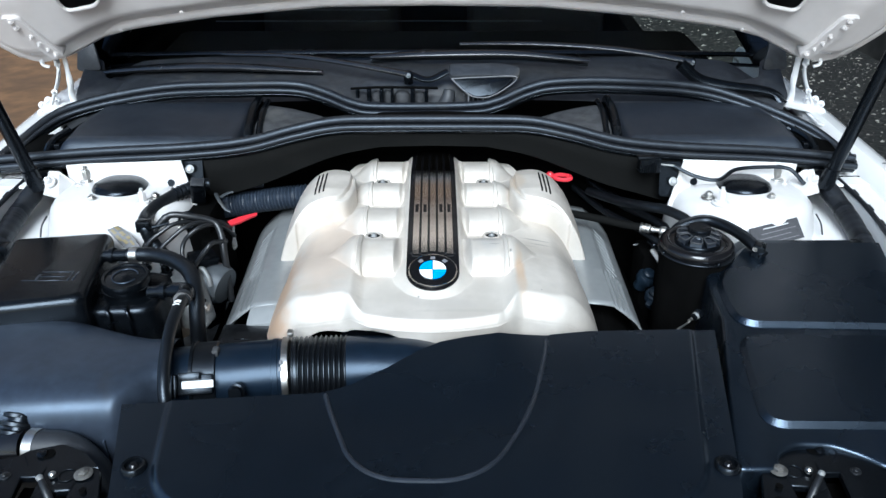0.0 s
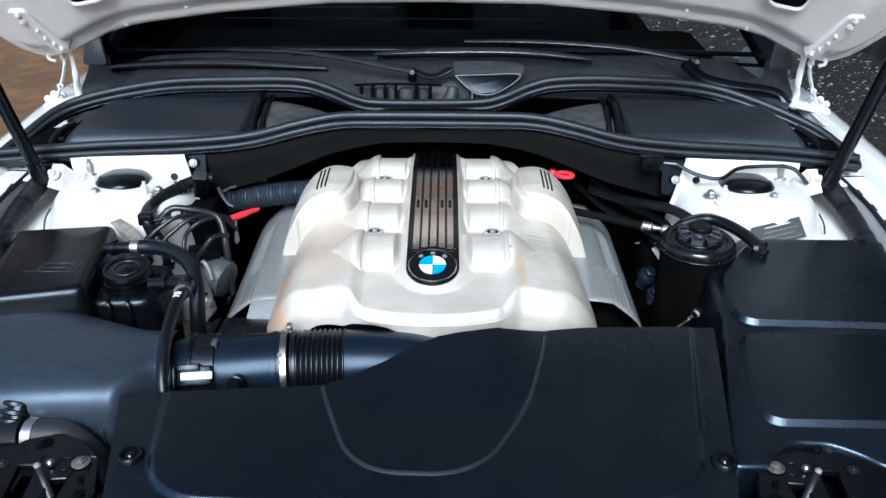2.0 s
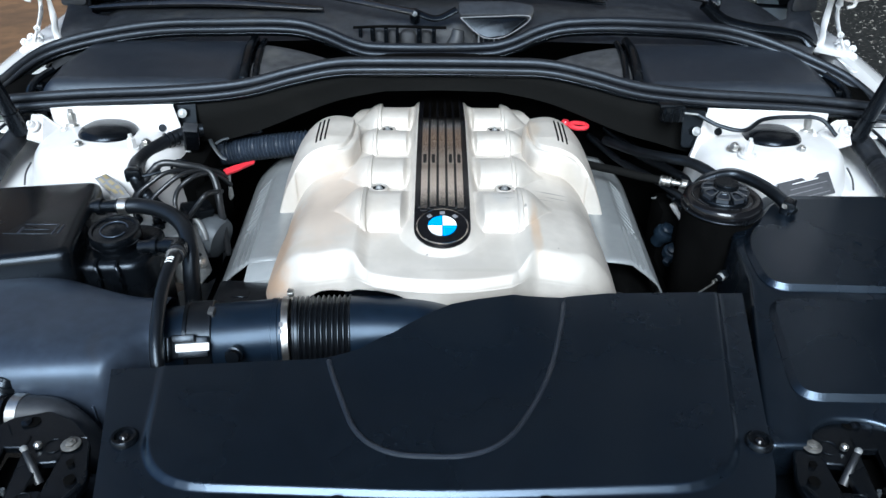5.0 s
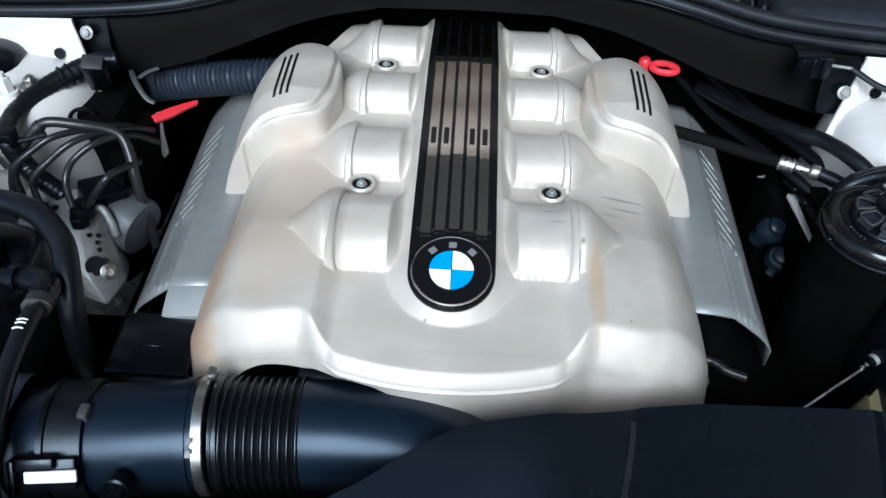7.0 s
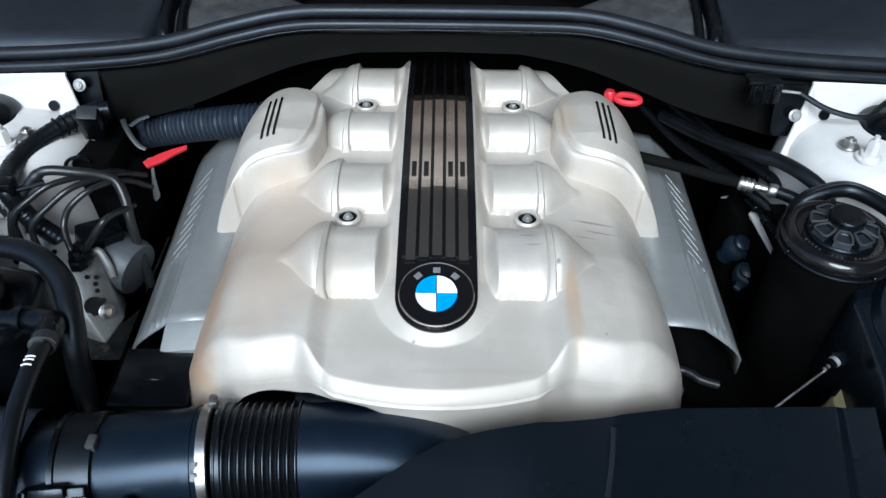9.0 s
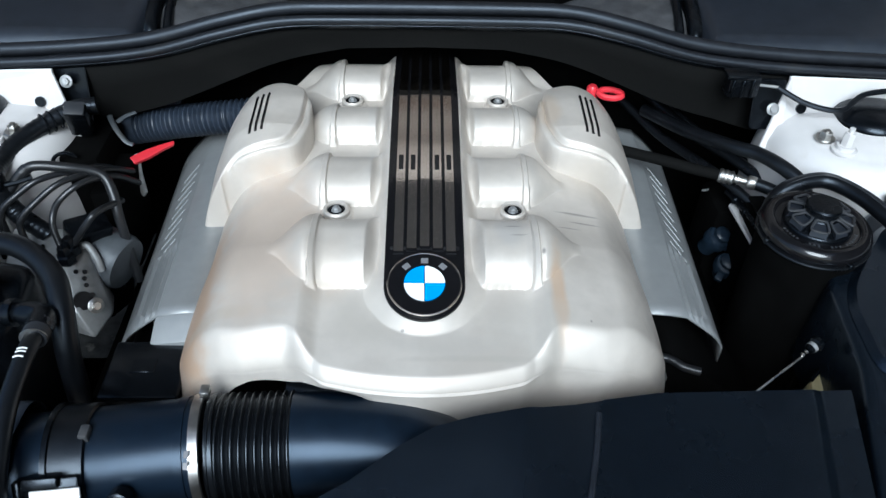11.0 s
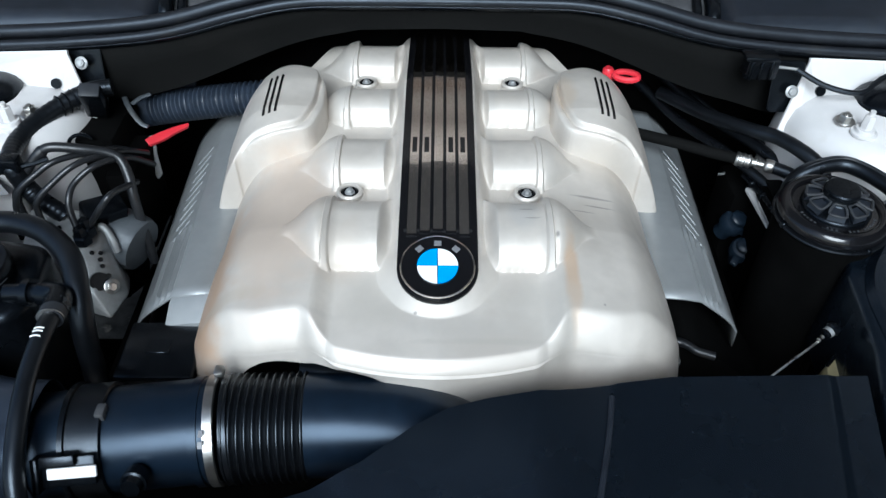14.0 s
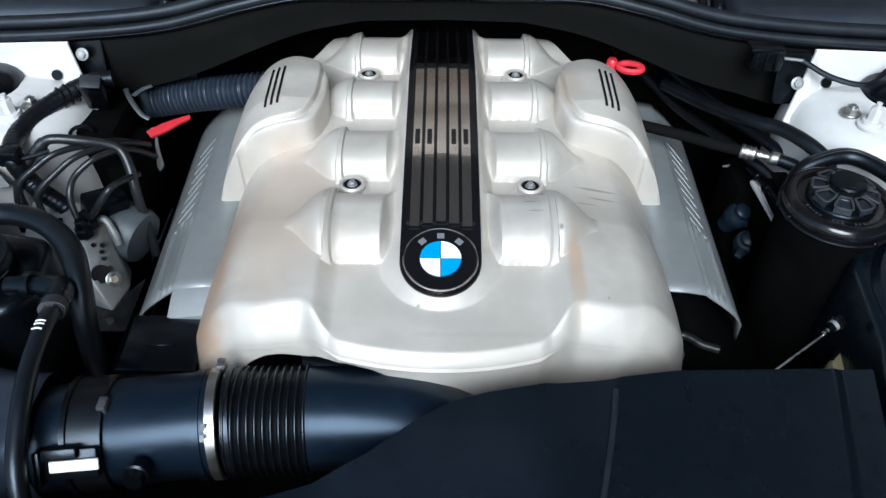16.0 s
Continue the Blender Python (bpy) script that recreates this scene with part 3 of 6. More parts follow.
for s in (-1, 1):
    d, SX, SY, SZ = shoulder_data()
    sh = part("side_cover", moved(d if s > 0 else mirrored(d), _inv), SILVER, engine_cover)
    for k in range(3):
        spots = []
        for t in np.linspace(0, 1, 7):
            x, y = 0.1853 + 0.0068 * k + 0.002 * t, 1.206 - 0.0015 * k + 0.076 * t
            q = np.unravel_index(np.argmin((SX - x) ** 2 + (SY - y) ** 2), SX.shape)
            spots.append((s * x, y, SZ[q] + 0.0003))
        slot = tube(spots, 0.0017, 8, 0)
        part("slot", moved(slot, _inv), BLACK_GLOSS, engine_cover, "dark slot")
    # lower wing panel with embossed bars
    wv, wf = [], []
    prof = [(0.232, 0.866), (0.262, 0.863), (0.283, 0.859), (0.2865, 0.8525), (0.290, 0.8555), (0.2945, 0.8465), (0.298, 0.8500), (0.3025, 0.8405), (0.306, 0.8440), (0.3105, 0.8350), (0.314, 0.8365), (0.324, 0.8235), (0.333, 0.810), (0.334, 0.785)]
    flat = [0.866, 0.863, 0.859, 0.8557, 0.8530, 0.8495, 0.8466, 0.8430, 0.8400, 0.8362, 0.8332, 0.8235, 0.810, 0.785]
    ysn = np.linspace(0, 1, 24)
    for t in ysn:
        for (x, zg), zf in zip(prof, flat):
            z = zg + (zf - zg) * float(max(step(t, 0.28, 0.36), 1 - step(t, 0.0, 0.05)))
            y = 1.026 * (1 - t) + (1.395 - 0.02 * step(x, 0.30, 0.336)) * t
            wv.append((s * (x + 0.012 * t), y, z - 0.004 * t))
    n = len(prof)
    wf = [(i * n + j, i * n + j + 1, (i + 1) * n + j + 1, (i + 1) * n + j) for i in range(len(ysn) - 1) for j in range(n - 1)]
    wing = part("wing_panel", moved((wv, wf), _inv), SILVER_DULL, engine_cover, "dull silver side wing with embossed bars")
    so = wing.modifiers.new("thick", "SOLIDIFY")
    so.thickness, so.offset = 0.002, -1 if s > 0 else 1
    if s < 0:
        lipv = [(-x, y, z) for x0, z0 in ((0.232, 0.866), (0.262, 0.863), (0.283, 0.859)) for x, y, z in ((x0, 1.028, z0 - 0.0008), (x0 + 0.001, 1.020, z0 - 0.004), (x0 + 0.004, 1.001, z0 - 0.018), (x0 + 0.004, 0.997, z0 - 0.040))]
        part("front_lip", moved((lipv, [(4 * i + j, 4 * i + j + 1, 4 * i + j + 5, 4 * i + j + 4) for i in range(2) for j in range(3)]), _inv), SILVER_DULL, wing)
    for k in range(9):
        y = 1.15 + 0.019 * k
        t = (y - 1.03) / 0.36
        bar = tube([(s * (0.2930 + 0.012 * t), y + 0.010, 0.8508 - 0.004 * t), (s * (0.3025 + 0.012 * t), y, 0.8432 - 0.004 * t), (s * (0.3120 + 0.012 * t), y - 0.010, 0.8350 - 0.004 * t)], 0.0009, 6, 0)
        part("embossed_bar", moved(bar, _inv), SILVER_DULL, wing)


# trim strip down the middle with the badge
def strip_z(y):
    return float(np.interp(y, STRIP_Y, STRIP_Z))


def strip_slab(x0, x1, y0, y1, up, down, n=30):
    vs, fs = [], []
    for i in range(n + 1):
        y = y0 + (y1 - y0) * i / n
        z = strip_z(y)
        vs += [(x0, y, z + up), (x1, y, z + up), (x1, y, z - down), (x0, y, z - down)]
    for i in range(n):
        for j in range(4):
            fs.append((4 * i + j, 4 * i + (j + 1) % 4, 4 * i + 4 + (j + 1) % 4, 4 * i + 4 + j))
    fs += [(3, 2, 1, 0), (4 * n, 4 * n + 1, 4 * n + 2, 4 * n + 3)]
    return vs, fs


strip = part("trim_strip", moved(strip_slab(-0.039, 0.039, 0.986, 1.440, 0.0, 0.03), _inv), BLACK_GLOSS, engine_cover, "gloss black ribbed trim strip", smooth=False)
_tilt = Matrix.Translation((0, 0.988, strip_z(0.988))) @ pose(0, 0, 0, 12)
part("badge_seat", moved(moved(lathe([(0.039, -0.02), (0.039, 0.0), (0.0385, 0.001)], 48), _tilt), _inv), BLACK_GLOSS, strip)
for k in range(5):
    x = -0.026 + 0.013 * k
    y0 = 1.034 - 0.0025 * abs(k - 2) ** 1.3
    part("metal_bar", moved(strip_slab(x - 0.0047, x + 0.0047, y0, 1.438, 0.0012, 0.002), _inv), CHROME, strip, "brushed metal bar", smooth=False)
    part("bar_end", moved(strip_slab(x - 0.0052, x + 0.0052, y0 - 0.0026, y0, 0.0016, 0.002, 2), _inv), BLACK_GLOSS, strip, smooth=False)
    if k != 2:
        part("clip_slot", moved(strip_slab(x - 0.0026, x + 0.0026, 1.142, 1.166, 0.0016, 0.0), _inv), BLACK_GLOSS, strip, "small dark clip slot", smooth=False)
for k in range(6):
    x = -0.0325 + 0.013 * k
    part("rib", moved(strip_slab(x - 0.0016, x + 0.0016, 1.032, 1.439, 0.0030, 0.002), _inv), BLACK_GLOSS, strip, smooth=False)
badge = part("badge", moved(moved(lathe([(0.0355, 0.0), (0.0355, 0.003), (0.0345, 0.0045), (0.0325, 0.0042)], 64), _tilt), _inv), BLACK_GLOSS, engine_cover, "round badge with blue and white quarters")
ring = tube([(0.0348 * math.cos(a), 0.0348 * math.sin(a), 0.0042) for a in np.linspace(0, 2 * math.pi, 65)], 0.0009, 8, 0, caps=False)
part("ring", moved(moved(ring, _tilt), _inv), CHROME, badge)
for k in range(4):
    fan = [(0.0004 * (1 if k in (0, 3) else -1), 0.0004 * (1 if k < 2 else -1))] + [(0.0195 * math.cos(a), 0.0195 * math.sin(a)) for a in np.linspace(k * math.pi / 2 + 0.015, (k + 1) * math.pi / 2 - 0.015, 14)]
    part("quarter", moved(plate(fan, 0.002, m=_tilt @ Matrix.Translation((0, 0, 0.0056))), _inv), WHITE_ENAMEL if k % 2 == 0 else BLUE, badge, smooth=False)
for k in range(3):
    a = math.radians(132 - 42 * k)
    bar = box(-0.0035, 0.0035, -0.003, 0.003, 0, 0.0008, 0.0002, 1)
    part("mark", moved(moved(bar, _tilt @ Matrix.Translation((0.0262 * math.cos(a), 0.0262 * math.sin(a), 0.0043)) @ pose(0, 0, 0, 0, 0, math.degrees(a) - 90)), _inv), GREY_PRINT, badge, "small grey mark")
for s in (-1, 1):
    for y, z in ((1.100, 0.9435), (1.3325, 0.9355)):
        place = _inv @ Matrix.Translation((s * 0.0935, y, z))
        part("grommet", moved(lathe([(0.014, -0.012), (0.014, 0.002), (0.012, 0.004), (0.0098, 0.003), (0.0095, -0.004)], 28), place), SILVER, engine_cover)
        part("mounting_nut", moved(lathe([(0.0095, -0.003), (0.0095, 0.001), (0.007, 0.0025), (0.0065, 0.0)], 20), place), BLACK, engine_cover, "black nut in a recess")
        part("bolt_head", moved(hexhead(0.0042, 0.005, 1.3), place), ALU, engine_cover)


# ---- radiator shroud ----
HUMP = rounded([(-0.165, 1.0), (-0.138, 0.777), (-0.082, 0.626), (0.055, 0.622), (0.118, 0.73), (0.156, 0.87), (0.166, 1.0)], 0.055, 8)


def shroud_data():
    back_x = [-0.39, -0.30, -0.14, -0.10, -0.06, -0.02, 0.010, 0.043, 0.102, 0.133, 0.162, 0.211, 0.40]
    back_y = [0.752, 0.757, 0.769, 0.779, 0.800, 0.829, 0.846, 0.855, 0.866, 0.875, 0.885, 0.892, 0.897]
    us, vs_ = np.meshgrid(np.linspace(0, 1, 330), np.linspace(0, 1, 210))
    yn = 0.545 + vs_ * 0.25
    left = np.interp(yn, [0.545, 0.56, 0.585, 0.62, 0.80], [-0.27, -0.315, -0.334, -0.341, -0.378])
    right = np.interp(vs_, [0, 0.05, 0.12, 0.2, 1], [0.265, 0.305, 0.322, 0.331, 0.390])
    X = left + (right - left) * us
    yb = np.interp(X, back_x, back_y)
    Y = 0.545 + (yb - 0.545) * vs_
    Z = 0.884 + 0.045 * (Y - 0.6)
    panel = rounded([(-0.352, 0.95), (-0.300, 0.588), (0.0, 0.577), (0.293, 0.588), (0.373, 0.95)], 0.07, 8)
    d = inside(panel, X, Y)
    q = np.clip(d / 0.0060, -0.15, 1.15)
    Z = Z + (0.0058 - 0.0036 * step(Y, 0.62, 0.76)) * np.where(q < 0.15, (q + 0.15) ** 2 / 0.6, np.where(q > 0.85, 1 - (1.15 - q) ** 2 / 0.6, q))
    Z = Z + 0.0045
    hump = HUMP
    h = inside(hump, X, Y)
    Z = Z + 0.020 * np.clip(h / 0.062, 0, 1) * step(Y, 0.70, 0.88)
    Z = Z - 0.06 * np.clip((0.556 - Y) / 0.012, 0, 1) ** 2
    return X, Y, Z


shroud = thing("radiator_shroud", "matt black plastic radiator shroud with raised panel", "engine shroud", (0, 0.72, 0.85))
_inv2 = Matrix.Translation((0, -0.72, -0.85))
X, Y, Z = shroud_data()
sp = part("cover_panel", moved(sheet(X, Y, Z), _inv2), BLACK_GRAIN, shroud)
rim = [(X[0, i], Y[0, i], Z[0, i]) for i in range(330)] + [(X[j, -1], Y[j, -1], Z[j, -1]) for j in range(1, 210)] + [(X[-1, i], Y[-1, i], Z[-1, i]) for i in range(328, -1, -1)] + [(X[j, 0], Y[j, 0], Z[j, 0]) for j in range(208, 0, -1)]
k = len(rim)
part("edge", moved(([p for q in rim for p in (q, (q[0], q[1], q[2] - 0.05))], [(2 * i, 2 * i + 1, 2 * ((i + 1) % k) + 1, 2 * ((i + 1) % k)) for i in range(k)]), _inv2), BLACK_GRAIN, shroud)


path = []
for x, y in [q for q in HUMP if q[1] < 0.88]:
    j = np.unravel_index(np.argmin((X - x) ** 2 + (Y - y) ** 2), X.shape)
    if abs(Y[j] - y) < 0.006:
        path.append(Vector((x, y, Z[j] + 0.0004)))
# Paler than the shroud, so the seam's highlight is in its colour.
part("seam_bead", moved(tube(path, 0.0030, 8, 3), _inv2), HOUSING, shroud, "thin raised seam")


def push_clip(x, y, z):
    base = _inv2 @ Matrix.Translation((x, y, z))
    c = part("push_clip", moved(lathe([(0.0145, -0.004), (0.0145, 0.003), (0.012, 0.006), (0.0095, 0.0055), (0.009, 0.002), (0.006, 0.002)], 28), base), BLACK, shroud, "round push clip")
    part("pin", moved(lathe([(0.005, 0.0), (0.005, 0.004), (0.003, 0.006)], 14), base), BLACK_GLOSS, c)


for x, y, z in ((-0.328, 0.651, 0.8905), (0.326, 0.648, 0.8905), (-0.102, 0.566, 0.8875), (0.098, 0.566, 0.8875)):
    push_clip(x, y, z)

# ---- air duct ----
duct = thing("intake_duct", "smooth black plastic intake duct with bellows and steel clamp", "air duct", (-0.2, 0.87, 0.80))
_inv3 = Matrix.Translation((0.2, -0.87, -0.80))
AX = [(-0.37, 0.848, 0.857), (-0.29, 0.857, 0.858), (-0.20, 0.867, 0.860), (-0.115, 0.872, 0.860), (-0.07, 0.872, 0.860), (-0.02, 0.864, 0.860), (0.025, 0.838, 0.856), (0.055, 0.790, 0.845)]
AX = [(x, y, z - 0.006) for x, y, z in AX]
part("front_pipe", moved(tube(AX[:3], 0.0475, 40, 12), _inv3), DUCT, duct)
part("elbow", moved(tube([(-0.118, 0.872, 0.854)] + AX[4:], lambda t: 0.0475 - 0.002 * t, 40, 12), _inv3), DUCT, duct)
bl = [Vector((-0.190 + 0.075 * i / 99, 0.868 + 0.004 * i / 99, 0.853)) for i in range(100)]
part("bellows", moved(tube(bl, lambda t: 0.0462 + 0.0042 * (0.5 - 0.5 * math.cos(t * 11 * 2 * math.pi)), 40, 0), _inv3), RUBBER, duct, "ribbed black rubber bellows")


def hoop(x, w, r, material, name, label=""):
    y = 0.848 + (x + 0.37) / 0.17 * 0.019
    prof = [(r - 0.003, -w / 2), (r, -w / 2 + 0.0008), (r, w / 2 - 0.0008), (r - 0.003, w / 2)]
    return part(name, moved(moved(lathe(prof, 48, False), Matrix.Translation((x, y, 0.853)) @ pose(0, 0, 0, 0, 90, 6)), _inv3), material, duct, label)


hoop(-0.199, 0.0095, 0.0505, STEEL, "hose_clamp", "bright steel band clamp")
hoop(-0.212, 0.009, 0.0495, DUCT, "collar")
hoop(-0.187, 0.008, 0.0495, RUBBER, "collar")
hoop(-0.302, 0.030, 0.0510, RUBBER, "sleeve")
hoop(-0.318, 0.006, 0.0535, BLACK, "sleeve_ridge")
part("screw_housing", moved(box(-0.201, -0.192, 0.893, 0.904, 0.894, 0.902, 0.002), _inv3), STEEL, duct)
_c = Matrix.Translation((-0.303, 0.807, 0.882)) @ pose(0, 0, 0, 52, 0, 6)
part("latch_base", moved(moved(box(-0.024, 0.020, -0.013, 0.013, -0.006, 0.002, 0.002), _c), _inv3), BLACK, duct)
part("latch_tab", moved(moved(box(-0.018, 0.022, -0.005, 0.005, 0.002, 0.006, 0.0015), _c), _inv3), LABEL, duct, "white plastic latch tab")
part("nipple", moved(moved(lathe([(0.010, 0), (0.011, 0.012), (0.009, 0.013), (0.008, 0.02)], 18), Matrix.Translation((-0.252, 0.812, 0.870)) @ pose(0, 0, 0, 70)), _inv3), BLACK, duct)

for k in range(9):
    if k != 4:
        part("raised_mark", moved(moved(box(-0.0014, 0.0014, -0.0022, 0.0022, 0, 0.0008, 0.0003, 1), Matrix.Translation((-0.266 + 0.0042 * k, 0.8835, 0.8925)) @ pose(0, 0, 0, -32)), _inv3), COWL, duct)
for y, z, r in ((0.8275, 0.8935, -25), (0.8200, 0.8880, -40)):
    part("clamp_mark", moved(moved(box(-0.002, 0.002, -0.003, 0.003, 0, 0.0008, 0.0002, 1), Matrix.Translation((-0.199, y + 0.006, z + 0.0035)) @ pose(0, 0, 0, -r)), _inv3), GREY_PRINT, duct)
part("latch_frame", moved(moved(box(-0.030, -0.024, -0.016, 0.014, -0.008, 0.008, 0.0015), _c), _inv3), BLACK, duct)
part("latch_frame", moved(moved(box(-0.022, 0.006, 0.006, 0.016, -0.006, 0.009, 0.0015), _c), _inv3), BLACK, duct)
part("sleeve_notch", moved(box(-0.291, -0.283, 0.845, 0.858, 0.897, 0.9065, 0.0015), _inv3), COWL, duct)

# ---- airbox ----
airbox = thing("air_filter_box", "large rounded matt black plastic air filter box", "air box", (-0.55, 0.84, 0.75))
_inv4 = Matrix.Translation((0.55, -0.84, -0.75))
S, T = np.meshgrid(np.linspace(0, 1, 90), np.linspace(0, 1, 80))
bx = -0.80 + 0.455 * S
shape, neck = step(bx, -0.56, -0.36), step(bx, -0.395, -0.347)
front, back = 0.733 + 0.012 * shape + 0.056 * neck, 0.958 - 0.052 * shape - 0.008 * neck
yc, half = (front + back) / 2, (back - front) / 2
topz = 0.908 - 0.004 * shape + 0.005 * np.sin(S * 3)
ang = -0.35 + (math.pi + 0.7) * T
cx, sz = np.cos(ang), np.sin(ang)
py = yc - half * np.sign(cx) * np.abs(cx) ** 0.55
hz = 0.080 - 0.032 * neck
pz = topz - hz + hz * np.sign(sz) * np.abs(sz) ** 0.58
part("lid", moved(sheet(bx, py, pz), _inv4), AIRBOX, airbox)
part("lower_body", moved(box(-0.80, -0.42, 0.735, 0.95, 0.60, 0.815, 0.02, 3), _inv4), BLACK, airbox)
for x, y in ((-0.470, 0.7350), (-0.437, 0.7378), (-0.405, 0.7402)):
    part("rib", moved(box(x - 0.0014, x + 0.0014, y, y + 0.012, 0.74, 0.848, 0.0008, 1), _inv4), AIRBOX, airbox)

# ---- expansion tank ----
tank = thing("coolant_tank", "black plastic coolant expansion tank with screw cap", "coolant tank", (-0.55, 1.02, 0.80))
_inv5 = Matrix.Translation((0.55, -1.02, -0.80))
part("upper_body", moved(plate(rounded([(-0.622, 0.895), (-0.483, 0.927), (-0.517, 1.132), (-0.669, 1.109)], 0.018), 0.16, 0.014, 4, Matrix.Translation((0, 0, 0.941))), _inv5), BLACK, tank)
part("lower_body", moved(plate(rounded([(-0.55, 0.945), (-0.412, 0.952), (-0.396, 0.985), (-0.405, 1.06), (-0.53, 1.08)], 0.022), 0.15, 0.012, 4, Matrix.Translation((0, 0, 0.905))), _inv5), BLACK, tank)
cap = part("screw_cap", moved(moved(lathe([(0.033, 0), (0.0335, 0.010), (0.0350, 0.012), (0.0350, 0.022), (0.0330, 0.027), (0.029, 0.0268), (0.028, 0.0245), (0.010, 0.0250), (0.004, 0.0270)], 36), Matrix.Translation((-0.4545, 1.004, 0.905)) @ pose(0, 0, 0, 6)), _inv5), BLACK, tank, "round black screw cap")
part("cap_ring", moved(tube([(-0.4545 + 0.018 * math.cos(a), 1.001 + 0.018 * math.sin(a), 0.9305 + 0.0018 * math.sin(a)) for a in np.linspace(0.3, 5.9, 40)], 0.0009, 6, 0), _inv5), AIRBOX, cap)
part("cap_lip", moved(tube([(-0.4545 + 0.0352 * math.cos(a), 1.004 + 0.0352 * math.sin(a), 0.9165 + 0.0030 * math.sin(a) + (0.003 if a > 4.5 else 0.0)) for a in np.linspace(3.3, 6.0, 40)], 0.0008, 6, 0), _inv5), GREY_RUBBER, cap)
for x in (-0.468, -0.440):
    part("seat_rib", moved(tube([(x, 0.966, 0.9045), (x, 0.950, 0.9045), (x + 0.004, 0.944, 0.895), (x + 0.004, 0.943, 0.87)], 0.0024, 8, 4), _inv5), BLACK, tank)
for x0, x1, y0, y1 in ((-0.570, -0.524, 0.9945, 0.9960), (-0.590, -0.528, 0.9700, 0.9712), (-0.568, -0.532, 0.9810, 0.9822), (-0.572, -0.568, 0.972, 0.988), (-0.526, -0.523, 0.970, 0.996), (-0.519, -0.516, 0.972, 0.996)):
    part("raised_mark", moved(box(x0, x1, y0, y1, 0.9405, 0.9418, 0.0004, 1), _inv5), HOUSING, tank)

# ---- strut towers ----
def strut_tower(s):
    """A suspension tower; its pieces are given for the +x side and mirrored for the other."""
    t = thing("strut_tower", "white painted suspension tower with black rubber cap", "strut tower", (s * 0.545, 1.262, 0.80), group="strut towers")

    def piece(name, data, material, label="", smooth=True):
        return part(name, data if s > 0 else mirrored(data), material, t, label, smooth)

    def sheet_metal(name, faces):
        bm = bmesh.new()
        for f in faces:
            bm.faces.new([bm.verts.new((x - 0.545, y - 1.262, z - 0.80)) for x, y, z in f])
        bmesh.ops.remove_doubles(bm, verts=bm.verts[:], dist=1e-5)
        bmesh.ops.recalc_face_normals(bm, faces=bm.faces[:])
        bmesh.ops.solidify(bm, geom=bm.faces[:], thickness=0.0025)
        bm.verts.index_update()
        data = [tuple(v.co) for v in bm.verts], [tuple(v.index for v in f.verts) for f in bm.faces]
        bm.free()
        return piece(name, data, WHITE_DUSTY, "", False)

    prof = [(0.172, -0.10), (0.168, 0.0), (0.163, 0.06), (0.156, 0.100), (0.147, 0.127), (0.134, 0.142), (0.119, 0.1475), (0.108, 0.1485), (0.105, 0.1505), (0.060, 0.1515), (0.053, 0.1535), (0.050, 0.1540)]
    piece("dome", moved(lathe(prof, 72, False), pose(0.012, 0.004, 0, -1.5, -2.5, 0) @ Matrix.Diagonal((0.82, 0.77, 1, 1))), WHITE_DUSTY)
    piece("rubber_cap", moved(lathe([(0.0470, 0.146), (0.0475, 0.153), (0.0460, 0.156), (0.0420, 0.1605), (0.034, 0.1645), (0.020, 0.1670), (0.004, 0.1675)], 44), pose(0.0125, 0.012, 0, -2)), BLACK, "domed black rubber cap")
    a, e1, f = (0.453, 1.312, 0.987), (0.470, 1.292, 0.930), (0.420, 1.268, 0.912)
    sheet_metal("rear_gusset", [[a, (0.660, 1.312, 0.980), (0.657, 1.306, 0.950), (0.560, 1.302, 0.935), e1], [a, e1, (0.442, 1.262, 0.900), f]])
    piece("gusset_fold", tube([Vector(a) - Vector((0.545, 1.262, 0.80)), Vector((0.115, 0.050, 0.180))], 0.0024, 8, 2), WHITE)
    piece("hole", moved(lathe([(0.0064, 0), (0.0064, 0.0045)], 18), Matrix.Translation((-0.073, 0.0365, 0.152)) @ pose(0, 0, 0, 70)), BLACK, "dark round hole")
    for x, y, h, r, m in ((0.480, 1.235, 0.010, 0.0075, STEEL), (0.494, 1.212, 0.024, 0.0070, WHITE_DUSTY), (0.626, 1.306, 0.026, 0.0078, STEEL), (0.631, 1.281, 0.008, 0.0048, WHITE_DUSTY), (0.585, 1.223, 0.011, 0.0075, STEEL)):
        piece("stud_nut", moved(hexhead(r, h, 1.6), Matrix.Translation((x - 0.545, y - 1.262, 0.1485))), m, "plated hexagon nut")
        if h > 0.02:
            piece("stud_washer", moved(lathe([(0.0150, 0), (0.0150, 0.003), (0.0135, 0.004)], 24), Matrix.Translation((x - 0.545, y - 1.262, 0.1475))), WHITE_DUSTY)
    sheet_metal("strut_bracket", [[(0.688, 1.262, 0.945), (0.682, 1.288, 0.978), (0.668, 1.296, 0.974), (0.645, 1.300, 0.950), (0.655, 1.246, 0.944)]])
    piece("bracket_bolt", moved(hexhead(0.0068, 0.012), Matrix.Translation((0.131, 0.012, 0.163)) @ pose(0, 0, 0, 35, 15, 0)), WHITE_DUSTY)
    piece("weld_seam", tube([(0.128, -0.070, 0.098), (0.135, -0.045, 0.106), (0.139, -0.015, 0.110)], 0.0016, 6, 5), COWL)
    return t


for s in (-1, 1):
    strut_tower(s)
